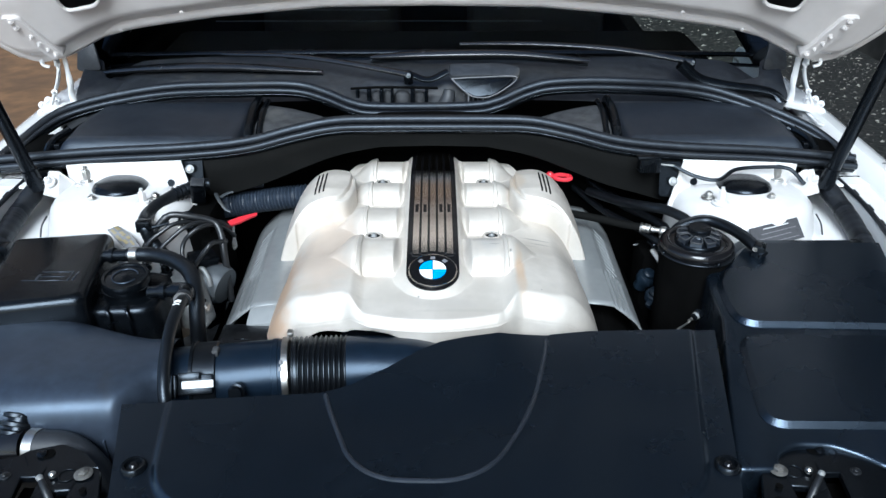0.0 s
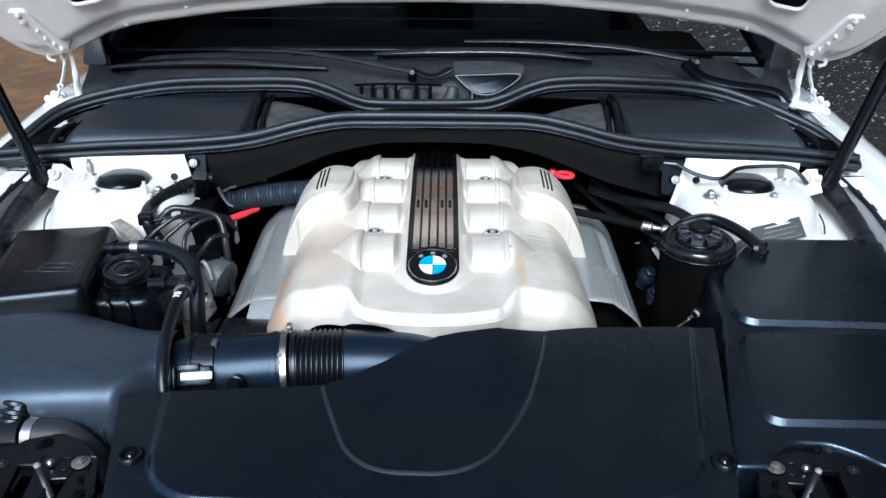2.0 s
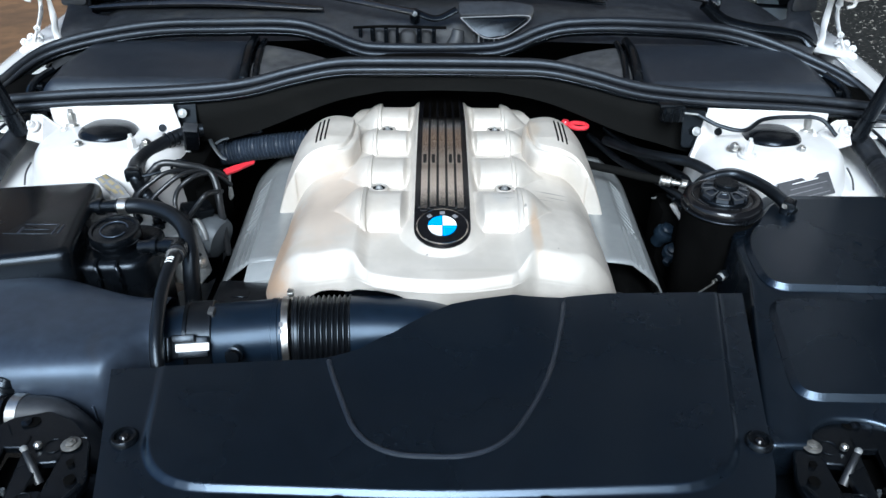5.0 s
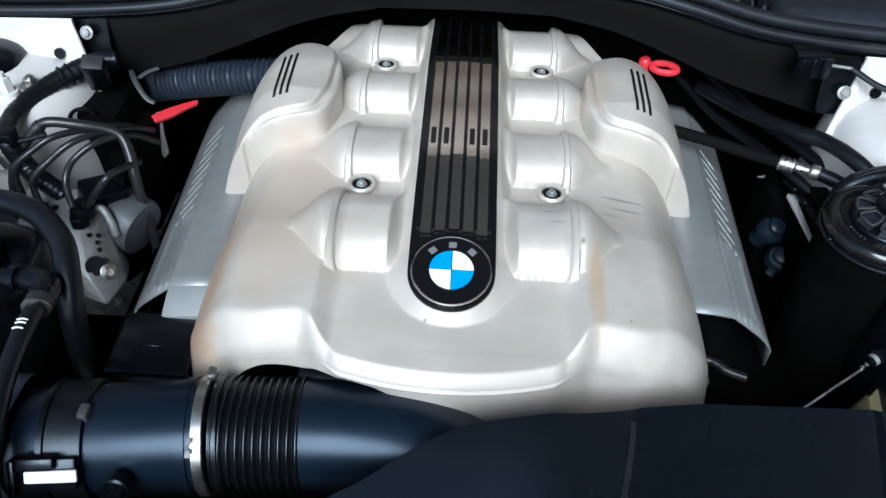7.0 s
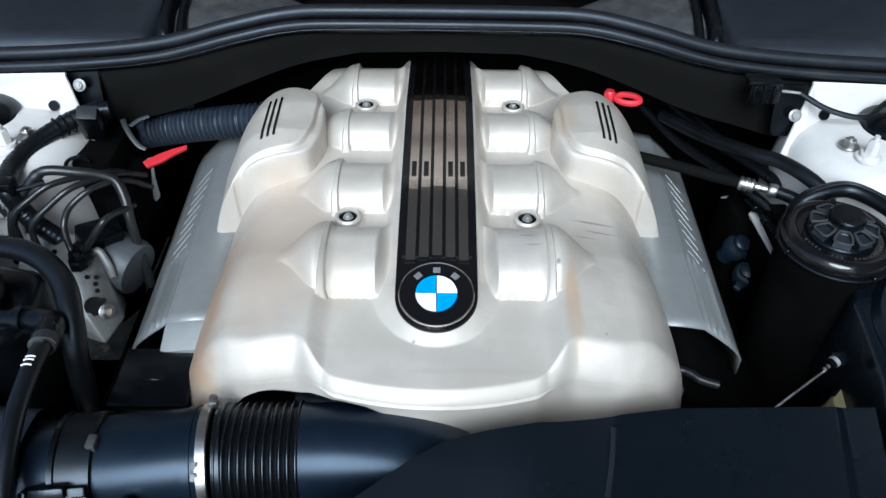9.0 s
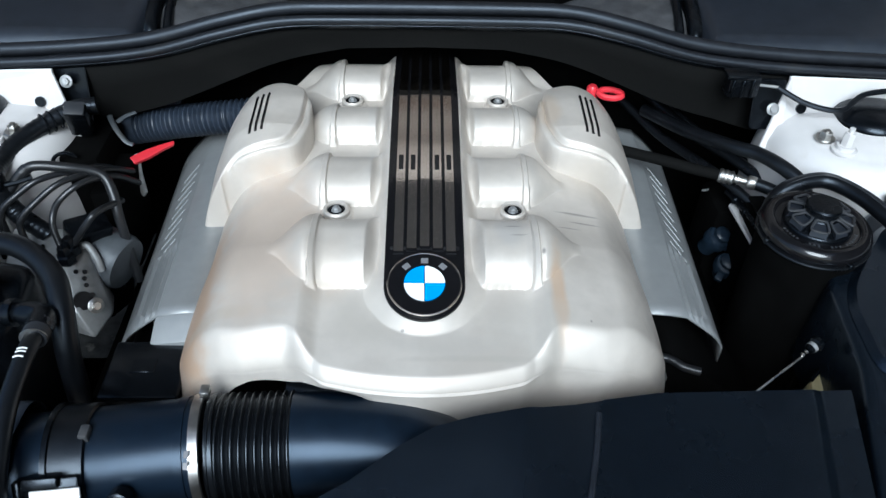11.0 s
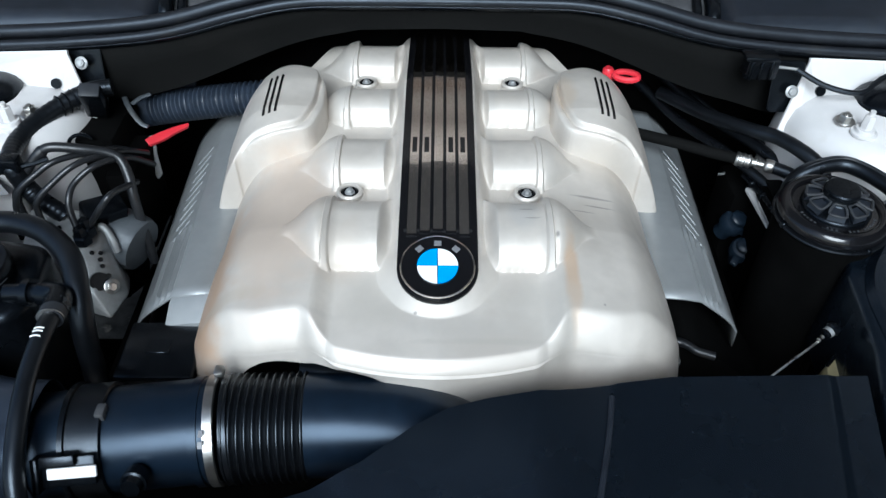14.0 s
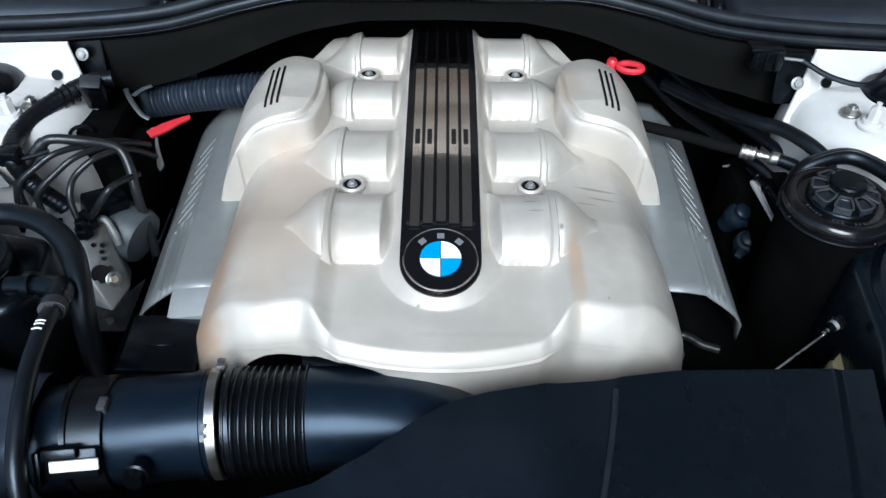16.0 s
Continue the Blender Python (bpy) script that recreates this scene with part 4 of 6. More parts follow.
# printed labels on the towers
lab = thing("warning_label", "bent yellow and black warning strip beside the white tower", "sticker", (-0.51, 1.147, 0.918))
_hi, _lo = ((-0.522, 1.160, 0.935), (-0.500, 1.150, 0.923), (-0.482, 1.137, 0.907)), ((-0.538, 1.152, 0.931), (-0.520, 1.142, 0.915), (-0.502, 1.133, 0.904))
_hi, _lo = [[Vector(q) - Vector((-0.51, 1.147, 0.918)) for q in curve_points(e, 8)] for e in (_hi, _lo)]


def strip_patch(k0, k1, v0, v1, up):
    """A piece of the bent strip between two stations and two heights, lifted off it."""
    n = len(_hi) - 1
    rows = [(_lo[i].lerp(_hi[i], v0), _lo[i].lerp(_hi[i], v1)) for i in range(int(k0 * n), int(k1 * n) + 1)]
    vs = [tuple(q + Vector((0.1, -0.7, 0.7)) * h) for a, b in rows for h, q in ((up, a), (up, b), (up - 0.0008, b), (up - 0.0008, a))]
    m = len(rows)
    fs = [(4 * i + j, 4 * i + (j + 1) % 4, 4 * i + 4 + (j + 1) % 4, 4 * i + 4 + j) for i in range(m - 1) for j in range(4)]
    return vs, fs + [(0, 3, 2, 1), (4 * m - 4, 4 * m - 3, 4 * m - 2, 4 * m - 1)]


part("paper", strip_patch(0.0, 1.0, 0.0, 1.0, 0.0), DARK_PRINT, lab, smooth=False)
for k0, k1, v0, v1 in ((0.04, 0.22, 0.62, 0.9), (0.10, 0.30, 0.18, 0.42), (0.28, 0.44, 0.55, 0.80), (0.36, 0.60, 0.12, 0.34), (0.50, 0.66, 0.62, 0.86), (0.62, 0.80, 0.25, 0.50), (0.74, 0.92, 0.60, 0.78)):
    part("print", strip_patch(k0, k1, v0, v1, 0.0006), YELLOW_LABEL, lab, smooth=False)
lab = thing("data_label", "grey printed data label on the white tower", "sticker", (0.572, 1.152, 0.923))
part("paper", moved(box(-0.046, 0.046, -0.020, 0.016, 0, 0.001, 0), pose(0, 0, 0, 48, -6, 16)), DARK_PRINT, lab, smooth=False)
for k in range(4):
    part("print", moved(box(-0.040 + 0.006 * k, 0.038 - 0.012 * (k % 2), -0.015 + 0.008 * k, -0.0138 + 0.008 * k, 0.001, 0.0014, 0), pose(0, 0, 0, 48, -6, 16)), LABEL if k == 3 else GREY_PRINT, lab, smooth=False)

for s in (-1, 1):
    br = thing("firewall_bracket", "black bracket with a plated bolt beside the strut tower", "bracket", (s * 0.437, 1.318, 0.93) if s < 0 else (0.430, 1.296, 0.913), group="firewall brackets")
    part("plate", plate(rounded([(-0.020, -0.02 if s < 0 else 0.014), (0.018, -0.02 if s < 0 else 0.014), (0.019, 0.078), (-0.020, 0.078)], 0.008), 0.004, 0.001, 1, pose(0, -0.012, 0, 72, 0, 0)), BLACK, br)
    part("bolt", moved(hexhead(0.0052, 0.005, 1.5), Matrix.Translation((0.002 * s, -0.009, 0.044)) @ pose(0, 0, 0, 62)), ALU, br, "dull plated hexagon bolt")

# ---- wings and inner wings ----
for s in (-1, 1):
    prof = [(0.60, 0.870), (0.690, 0.892), (0.722, 0.896), (0.736, 0.905), (0.739, 0.940), (0.744, 0.9475), (0.778, 0.9490), (0.7810, 0.9440), (0.7840, 0.9500), (0.797, 0.968), (0.806, 0.975), (0.826, 0.973), (0.850, 0.962), (0.868, 0.944), (0.882, 0.915), (0.902, 0.84), (0.912, 0.70), (0.90, 0.28)]
    ys = np.linspace(0.30, 2.05, 36)
    vs = []
    for y in ys:
        up = 0.030 * step(y, 1.10, 1.85) - 0.12 * (1 - step(y, 0.3, 1.1))
        into = 0.05 * (1 - step(y, 0.3, 1.2))
        for x, z in prof:
            k = step(z, 0.80, 0.98)
            xx = x + (0.792 - x) * float(step(y, 1.50, 1.58)) if 0.70 < x < 0.792 else x
            vs.append((s * (xx - (into if x > 0.79 else 0.07 * (1 - step(y, 0.8, 1.25)))), y, z + up * k))
    n = len(prof)
    fs = [(i * n + j, i * n + j + 1, (i + 1) * n + j + 1, (i + 1) * n + j) for i in range(len(ys) - 1) for j in range(n - 1)]
    w = part("front_wing", (vs, fs if s > 0 else [tuple(reversed(f)) for f in fs]), WHITE)
    tagged(w, "white painted front wing with inner flange", "car wing", "front wings", "structure")

for s in (-1, 1):
    fl = part("inner_flange", plate(rounded([(s * x, y) for x, y in ((0.724, 1.278), (0.812, 1.278), (0.812, 1.392), (0.724, 1.392))][::s], 0.006), 0.004, 0.001, 1, pose(0, 0, 0.9535)), WHITE)
    tagged(fl, "white painted flange at the gas strut", "flange", "inner flanges", "structure")
    part("flange_bolt", moved(hexhead(0.0075, 0.008), pose(s * 0.781, 1.345, 0.9535)), WHITE, fl)
    part("seam", box(min(s * 0.726, s * 0.806), max(s * 0.726, s * 0.806), 1.314, 1.317, 0.9535, 0.9550, 0.0005, 1), DARK, fl, "dark seam")
    ec = thing("seal_end", "open black rubber end of the bonnet seal", "rubber seal", (s * 0.815, 1.330, 0.962), group="seal ends")
    part("sleeve", moved(lathe([(0.0095, -0.022), (0.0135, -0.020), (0.0135, 0.020), (0.0115, 0.022), (0.0100, 0.018), (0.0095, -0.010)], 24), pose(0, 0, 0, 74, 0, s * 28)), RUBBER, ec)

# looms along the inner wings, with the edge trim and its slots
for s in (-1, 1):
    IL = Matrix.Translation((s * -0.715, -1.20, -0.92))
    lm = thing("wiring_loom", "taped black wiring loom along the inner wing", "cable", (s * 0.715, 1.20, 0.92), group="wing looms")
    pth = curve_points([Vector((s * x, y, z)) for x, y, z in ((0.706, 1.318, 0.950), (0.712, 1.285, 0.944), (0.721, 1.225, 0.924), (0.715, 1.145, 0.911), (0.702, 1.07, 0.902), (0.672, 0.97, 0.890), (0.64, 0.90, 0.86))], 24)
    part("sleeve", moved(tube(pth, lambda t: 0.0165 + 0.0002 * math.sin(t * 190) + 0.0005 * math.sin(t * 37), 18, 0), IL), SEAL, lm)
    for k in (14, 22, 44, 52, 70, 94):
        part("tape_band", moved(tube([pth[k], pth[k + 1], pth[k + 2], pth[k + 3]], 0.0171, 18, 0), IL), RUBBER, lm)
    part("branch", moved(tube([(s * 0.716, 1.150, 0.912), (s * 0.698, 1.125, 0.908), (s * 0.676, 1.105, 0.895), (s * 0.66, 1.09, 0.86)], 0.0095, 12, 6), IL), SEAL, lm)
    part("connector", moved(box(s * 0.693 - 0.010, s * 0.693 + 0.010, 1.105, 1.128, 0.905, 0.924, 0.003), IL), BLACK, lm)
    et = thing("edge_trim", "thin black trim clipped to the inner wing edge", "trim", (s * 0.74, 1.20, 0.948), group="wing edge trims")
    edge = [Vector((s * (0.741 - 0.07 * float(1 - step(y, 0.8, 1.25))), y, 0.9478 + 0.030 * float(step(y, 1.10, 1.85)) * 0.85)) - Vector((s * 0.74, 1.20, 0.948)) for y in np.linspace(0.96, 1.33, 20)]
    part("strip", tube(edge, 0.0042, 10, 0), SEAL, et)
    for k in (3, 6, 9, 12, 15):
        part("clip", tube([edge[k] + Vector((s * 0.006, 0.006, 0.0010)), edge[k] + Vector((s * 0.003, -0.014, 0.0010))], 0.0024, 8, 2), RUBBER, et)

# ---- gas struts ----
for s in (-1, 1):
    a, b = Vector((s * 0.700, 1.272, 0.958)), Vector((s * 0.775, 1.19, 1.50))
    gs = thing("gas_strut", "black bonnet gas strut on a ball joint", "gas strut", a, group="bonnet struts")
    d = b - a
    part("cylinder", tube([d * 0.05, d * 0.6], 0.0115, 20, 2), BLACK, gs)
    part("rod", tube([d * 0.58, d], 0.006, 16, 2), STEEL, gs)
    part("ball_socket", tube([d * -0.01, d * 0.06], 0.014, 18, 2), BLACK, gs)

# ---- bonnet ----
HOOD0, HOODV, HOODN = Vector((0, 1.605, 1.088)), Vector((0, -0.575, 0.818)), Vector((0, -0.818, -0.575))


def hood_point(x, v, lift):
    """x across, v up the raised panel from its rear edge, lift off its outer skin towards the engine."""
    return Vector((x, 0, 0)) + HOOD0 + HOODV * v + HOODN * lift


def hood_start(a):
    return float(np.interp(a, [0, 0.2, 0.415, 0.56, 0.60, 0.66, 0.716, 0.75, 0.797, 0.834, 0.861, 0.90], [0.172, 0.168, 0.142, 0.115, 0.105, 0.083, 0.050, 0.028, 0.014, 0.020, 0.052, 0.115]))


bonnet = thing("bonnet", "raised white painted bonnet seen from below", "bonnet", (0, 1.605, 1.088))
_invh = Matrix.Translation(-HOOD0)
for name, base, label in (("outer_skin", -0.028, ""), ("inner_frame", 0.0, "white stamped inner frame")):
    vs = []
    U, V = 121, 60
    for j in range(V):
        for i in range(U):
            x = -0.90 + 1.80 * i / (U - 1)
            a = abs(x)
            v0 = hood_start(a) + (0.012 if base else 0)
            v = v0 + (1.26 - v0) * (j / (V - 1)) ** 1.7
            lift = base + 0.14 * max(0, (v - 0.80) / 0.46) ** 2
            if not base:
                lift += 0.018 * float(step(v - v0, 0.02, 0.05)) * (1 - float(step(v - v0, 0.10 + 0.10 * a, 0.16 + 0.10 * a)))
                lift += 0.008 * float(step(a, 0.60, 0.68)) * (1 - float(step(a, 0.80, 0.86))) - 0.012 * float(step(a, 0.86, 0.9))
            vs.append(tuple(_invh @ hood_point(x, v, lift)))
    fs = [(j * U + i, j * U + i + 1, (j + 1) * U + i + 1, (j + 1) * U + i) for j in range(V - 1) for i in range(U - 1)]
    part(name, (vs, fs if base else [tuple(reversed(f)) for f in fs]), WHITE if base else BONNET_INNER, bonnet, label)
mat_v, mat_f = [], []
for j in range(24):
    for i in range(41):
        u, v = i / 20 - 1, j / 23
        x = u * (0.52 + 0.27 * float(step(v, 0.0, 0.22)))
        q = hood_point(x, 0.285 + 0.82 * v, 0.012 + 0.14 * max(0, (0.82 * v - 0.515) / 0.46) ** 2 + 0.012 * (1 - max(abs(u), abs(2 * v - 1)) ** 8) + 0.004 * math.sin(u * 9) * math.sin(v * 11))
        mat_v.append(tuple(_invh @ q))
mat_f = [(j * 41 + i, (j + 1) * 41 + i, (j + 1) * 41 + i + 1, j * 41 + i + 1) for j in range(23) for i in range(40)]
part("insulation_mat", (mat_v, mat_f), MAT_FELT, bonnet, "black felt insulation mat")
hem = [hood_point(x, hood_start(abs(x)) + 0.004, -0.012) for x in np.linspace(-0.90, 0.90, 91)]
part("hem", moved(tube(hem, 0.017, 10, 0), _invh), BONNET_INNER, bonnet)
for s in (-1, 1):
    tri = rounded([(s * 0.606, 0.200), (s * 0.676, 0.182), (s * 0.694, 0.30), (s * 0.566, 0.31)], 0.02)
    if s < 0:
        tri = tri[::-1]
    frame_m = Matrix.Translation(hood_point(0, 0, 0.031)) @ Matrix(((1, 0, 0), (0, HOODV.y, HOODN.y), (0, HOODV.z, HOODN.z))).to_4x4()
    # Dark plate laid on the frame, coloured as the shade of an opening.
    part("lightening_hole", moved(plate(tri, 0.006, 0.001, 1, frame_m), _invh), DARK, bonnet, "dark opening in the frame")
    part("hole_rim", moved(tube([frame_m @ Vector((x, y, 0.002)) for x, y in tri + tri[:1]], 0.004, 8, 0), _invh), BONNET_INNER, bonnet)
    for x, v in ((0.60, 0.118), (0.47, 0.165), (0.79, 0.065), (0.775, 0.095), (0.80, 0.12)):
        part("rivet", moved(lathe([(0.0042, 0), (0.0038, 0.0015), (0.0015, 0.002)], 12), _invh @ Matrix.Translation(hood_point(s * x, v, 0.018)) @ frame_m.to_3x3().to_4x4()), BONNET_INNER, bonnet)

for s in (-1, 1):
    pts = rounded([(s * 0.728, 0.060), (s * 0.756, 0.050), (s * 0.800, 0.130), (s * 0.806, 0.166), (s * 0.772, 0.168), (s * 0.748, 0.105)], 0.010)
    pm = Matrix.Translation(hood_point(0, 0, 0.034)) @ Matrix(((1, 0, 0), (0, HOODV.y, HOODN.y), (0, HOODV.z, HOODN.z))).to_4x4()
    hp = part("hinge_plate", moved(plate(pts if s > 0 else pts[::-1], 0.03, 0.002, 1, pm), _invh), BONNET_INNER, bonnet)
    for x, v, r in ((0.743, 0.068, 0.0045), (0.785, 0.142, 0.0055), (0.762, 0.098, 0.003), (0.768, 0.118, 0.003), (0.787, 0.158, 0.0045), (0.752, 0.082, 0.003)):
        part("bolt", moved(hexhead(r, 0.006), _invh @ pm @ Matrix.Translation((s * x, v, 0.0))), BONNET_INNER, hp)
for s in (-1, 1):
    base = plate(rounded([(-0.012, -0.075), (0.020, -0.10), (0.058, 0.17), (-0.006, 0.145), (-0.004, 0.02)] if s > 0 else [(0.012, -0.075), (0.004, 0.02), (0.006, 0.145), (-0.058, 0.17), (-0.020, -0.10)], 0.01), 0.004, 0.001, 1)
    hg = part("hinge", base, WHITE, bonnet, "white painted steel hinge, open")
    hg.location = Vector((s * 0.80, 1.59, 0.987)) - HOOD0
    part("long_link", tube([(s * 0.016, -0.004, -0.004), (s * 0.004, 0.004, 0.022), (s * -0.008, 0.008, 0.046), (s * -0.023, 0.010, 0.085), (s * -0.021, 0.012, 0.132)], 0.0080, 10, 6, 0.45), WHITE, hg)
    part("short_link", tube([(s * -0.028, 0.035, -0.004), (s * -0.031, 0.026, 0.032), (s * -0.036, 0.022, 0.06), (s * -0.036, 0.020, 0.118)], 0.0065, 10, 6, 0.45), WHITE, hg)
    part("hook", tube([(s * -0.003, 0.002, 0.132), (s * 0.000, -0.002, 0.105), (s * -0.012, 0.0, 0.098)], 0.0055, 10, 5, 0.6), WHITE, hg)
    part("stop", tube([(s * 0.004, -0.030, 0.138), (s * -0.016, -0.014, 0.138)], 0.0075, 12, 2), WHITE, hg)
    for x, y, z, r in ((0.020, -0.014, 0.004, 0.006), (-0.020, 0.002, 0.124, 0.006), (-0.010, 0.0, 0.045, 0.004), (0.028, 0.01, 0.014, 0.005), (0.036, 0.055, 0.010, 0.0055), (0.006, 0.030, 0.014, 0.005)):
        part("hinge_bolt", moved(hexhead(r, 0.010), Matrix.Translation((s * x, y, z)) @ pose(0, 0, 0, 70, 0, 0)), WHITE, hg)
    fl = part("wing_flange", plate(rounded([(s * x, y) for x, y in ((0.715, 1.40), (0.792, 1.40), (0.826, 1.535), (0.770, 1.55))][::s], 0.008), 0.004, 0.001, 1, pose(0, 0, 0.968)), WHITE)
    tagged(fl, "white painted flange inside the wing", "flange", "wing flanges", "structure")
    hm = part("hinge_mount", plate(rounded([(s * x, y) for x, y in ((0.752, 1.620), (0.796, 1.575), (0.824, 1.585), (0.830, 1.690), (0.776, 1.700))][::s], 0.010), 0.012, 0.002, 2, pose(0, 0, 1.003)), WHITE)
    tagged(hm, "white painted steel plate under the bonnet hinge", "hinge plate", "hinge mounts", "structure")
    ce = thing("cowl_end", "dark rubber end piece of the cowl beside the bonnet hinge", "cowl trim", (s * 0.74, 1.70, 1.03), group="cowl ends")
    part("panel", plate(rounded([(s * x, y) for x, y in ((-0.155, -0.005), (-0.050, -0.110), (-0.020, -0.150), (0.022, -0.080), (0.060, 0.090), (0.020, 0.085), (-0.010, 0.010))][::s], 0.010), 0.010, 0.003, 2, pose(0, 0, 0.0, 12, s * -8, 0)), COWL, ce)
    part("fin", plate(rounded([(s * x, y) for x, y in ((-0.030, 0.0), (0.026, 0.0), (0.020, 0.080), (-0.006, 0.095))][::s], 0.010), 0.008, 0.002, 2, pose(s * 0.035, 0.030, 0.010, 66, 0, 0)), COWL, ce)
    for x, y in ((0.798, 1.596), (0.812, 1.632), (0.788, 1.668)):
        part("mount_bolt", moved(hexhead(0.0055, 0.007), pose(s * x, y, 1.003)), WHITE_DUSTY, hm)

# ---- cabin and windscreen ----
screen = thing("windscreen", "dark tinted windscreen above the cowl", "windscreen", (0, 1.76, 1.05))
gl = [(-0.80, 0.06, -0.03), (0.80, 0.06, -0.03), (0.62, 0.95, 0.48), (-0.62, 0.95, 0.48)]
bm = bmesh.new()
g = []
for j in range(9):
    for i in range(25):
        u, v = i / 24 * 2 - 1, j / 8
        w = 0.80 - 0.18 * v
        g.append(bm.verts.new((u * w, 0.0 + 0.10 * u * u + 0.92 * v, 0.012 - 0.045 * u * u + 0.50 * v)))
for j in range(8):
    for i in range(24):
        bm.faces.new((g[j * 25 + i], g[j * 25 + i + 1], g[j * 25 + i + 26], g[j * 25 + i + 25]))
pane = part("pane", bm, GLASS, screen, "tinted glass pane")
pane.visible_shadow = False
_e = [(u * 0.80, 0.10 * u * u - 0.004, 0.010 - 0.045 * u * u) for u in np.linspace(-1, 1, 25)]
part("lower_border", tube(_e, 0.009, 8, 0, 0.5), BLACK, screen, "black lower edge band")
for s in (-1, 1):
    part("side_border", tube([(s * (0.80 - 0.18 * v), 0.10 + 0.92 * v, -0.033 + 0.50 * v) for v in np.linspace(0, 1, 8)], 0.016, 8, 0, 0.6), BLACK, screen, "black side edge band")
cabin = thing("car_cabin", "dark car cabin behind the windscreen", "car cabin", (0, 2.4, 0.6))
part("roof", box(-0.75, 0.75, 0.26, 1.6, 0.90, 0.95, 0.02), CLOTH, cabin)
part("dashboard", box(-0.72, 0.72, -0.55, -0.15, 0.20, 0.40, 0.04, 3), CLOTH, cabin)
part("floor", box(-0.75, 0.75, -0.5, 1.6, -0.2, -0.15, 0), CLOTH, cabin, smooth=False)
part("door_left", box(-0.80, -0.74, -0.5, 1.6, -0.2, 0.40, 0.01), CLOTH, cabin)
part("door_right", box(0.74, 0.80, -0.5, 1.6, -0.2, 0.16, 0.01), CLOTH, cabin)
# Panel added to block the bright soil behind the left window.
part("left_window_blocker", box(-0.80, -0.78, -0.62, 1.6, 0.30, 0.86, 0), CLOTH, cabin, smooth=False)
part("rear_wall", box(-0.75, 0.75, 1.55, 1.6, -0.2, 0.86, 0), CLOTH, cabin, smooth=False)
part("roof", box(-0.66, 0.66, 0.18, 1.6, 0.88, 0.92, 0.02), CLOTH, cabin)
# Thin bars that draw lines across the windscreen.
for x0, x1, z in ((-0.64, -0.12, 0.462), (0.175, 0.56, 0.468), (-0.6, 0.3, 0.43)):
    part("thin_bar", box(x0, x1, -0.20, -0.19, z, z + 0.0014, 0), RUBBER, cabin, smooth=False)
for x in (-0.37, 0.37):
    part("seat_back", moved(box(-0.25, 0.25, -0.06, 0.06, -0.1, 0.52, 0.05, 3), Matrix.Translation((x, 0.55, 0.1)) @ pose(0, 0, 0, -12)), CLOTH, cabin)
for s in (-1, 1):
    part("windscreen_pillar", tube([(s * 0.80, -0.55, 0.44), (s * 0.74, -0.2, 0.62), (s * 0.64, 0.25, 0.92)], 0.035, 12, 6), BLACK, cabin)

# ---- cowl trims and wipers ----
cow = thing("cowl_trim", "dusty black plastic cowl trim below the windscreen", "cowl trim", (0, 1.66, 1.0))
X, Y = np.meshgrid(np.linspace(-0.80, 0.80, 90), np.linspace(1.555, 1.80, 24))
Z = 1.028 + 0.16 * (Y - 1.56) - 0.05 * X * X - 0.035 * np.exp(-((X - 0.0) / 0.14) ** 4) * (1 - step(Y, 1.60, 1.64)) - 0.055 * step(np.abs(X), 0.66, 0.82)
part("panel", moved(sheet(X, Y, Z), Matrix.Translation((0, -1.66, -1.0))), COWL, cow)
part("screen_edge", tube([(x, 0.105 + 0.10 * (x / 0.8) ** 2, 0.072 - 0.05 * x * x) for x in np.linspace(-0.8, 0.8, 25)], 0.010, 10, 0, 0.6), BLACK, cow)
for x, w in ((-0.158, 0.0035), (-0.134, 0.0045), (-0.108, 0.0040), (-0.086, 0.0030), (-0.043, 0.0045), (-0.014, 0.0040)):
    part("grille_slat", box(x - w, x + w, -0.082, -0.066, -0.012, 0.040, 0.0015, 1), BLACK, cow)
part("grille_rail", tube([(-0.172, -0.074, 0.040), (-0.10, -0.074, 0.043), (0.01, -0.074, 0.041)], 0.0028, 8, 4), DARK, cow)
for x, z, r in ((-0.122, 0.012, 0.016), (-0.096, 0.016, 0.013), (-0.066, 0.014, 0.018), (-0.030, 0.012, 0.015)):
    part("duct_lump", moved(lathe([(r, -0.02), (r * 0.95, 0.008), (r * 0.6, 0.016), (r * 0.1, 0.018)], 14), pose(x, -0.052, z)), DUSTY, cow)
part("linkage_boot", tube([(0.020, -0.080, -0.004), (0.030, -0.080, 0.018), (0.034, -0.076, 0.038)], lambda t: 0.018 - 0.006 * t, 14, 6), COWL, cow)
for k in range(6):
    x = 0.064 + 0.010 * k
    part("grille_slat", box(x - 0.0016, x + 0.0016, -0.082, -0.072, -0.006, 0.030, 0.0008, 1), GREY_PRINT if k in (1, 4) else COWL, cow)
part("right_gutter", tube([(0.53, -0.01, 0.075), (0.57, -0.02, 0.045), (0.63, -0.03, 0.032), (0.72, -0.04, 0.022), (0.75, -0.06, 0.0)], lambda t: 0.022 - 0.008 * t, 12, 6, 0.6), BLACK, cow)


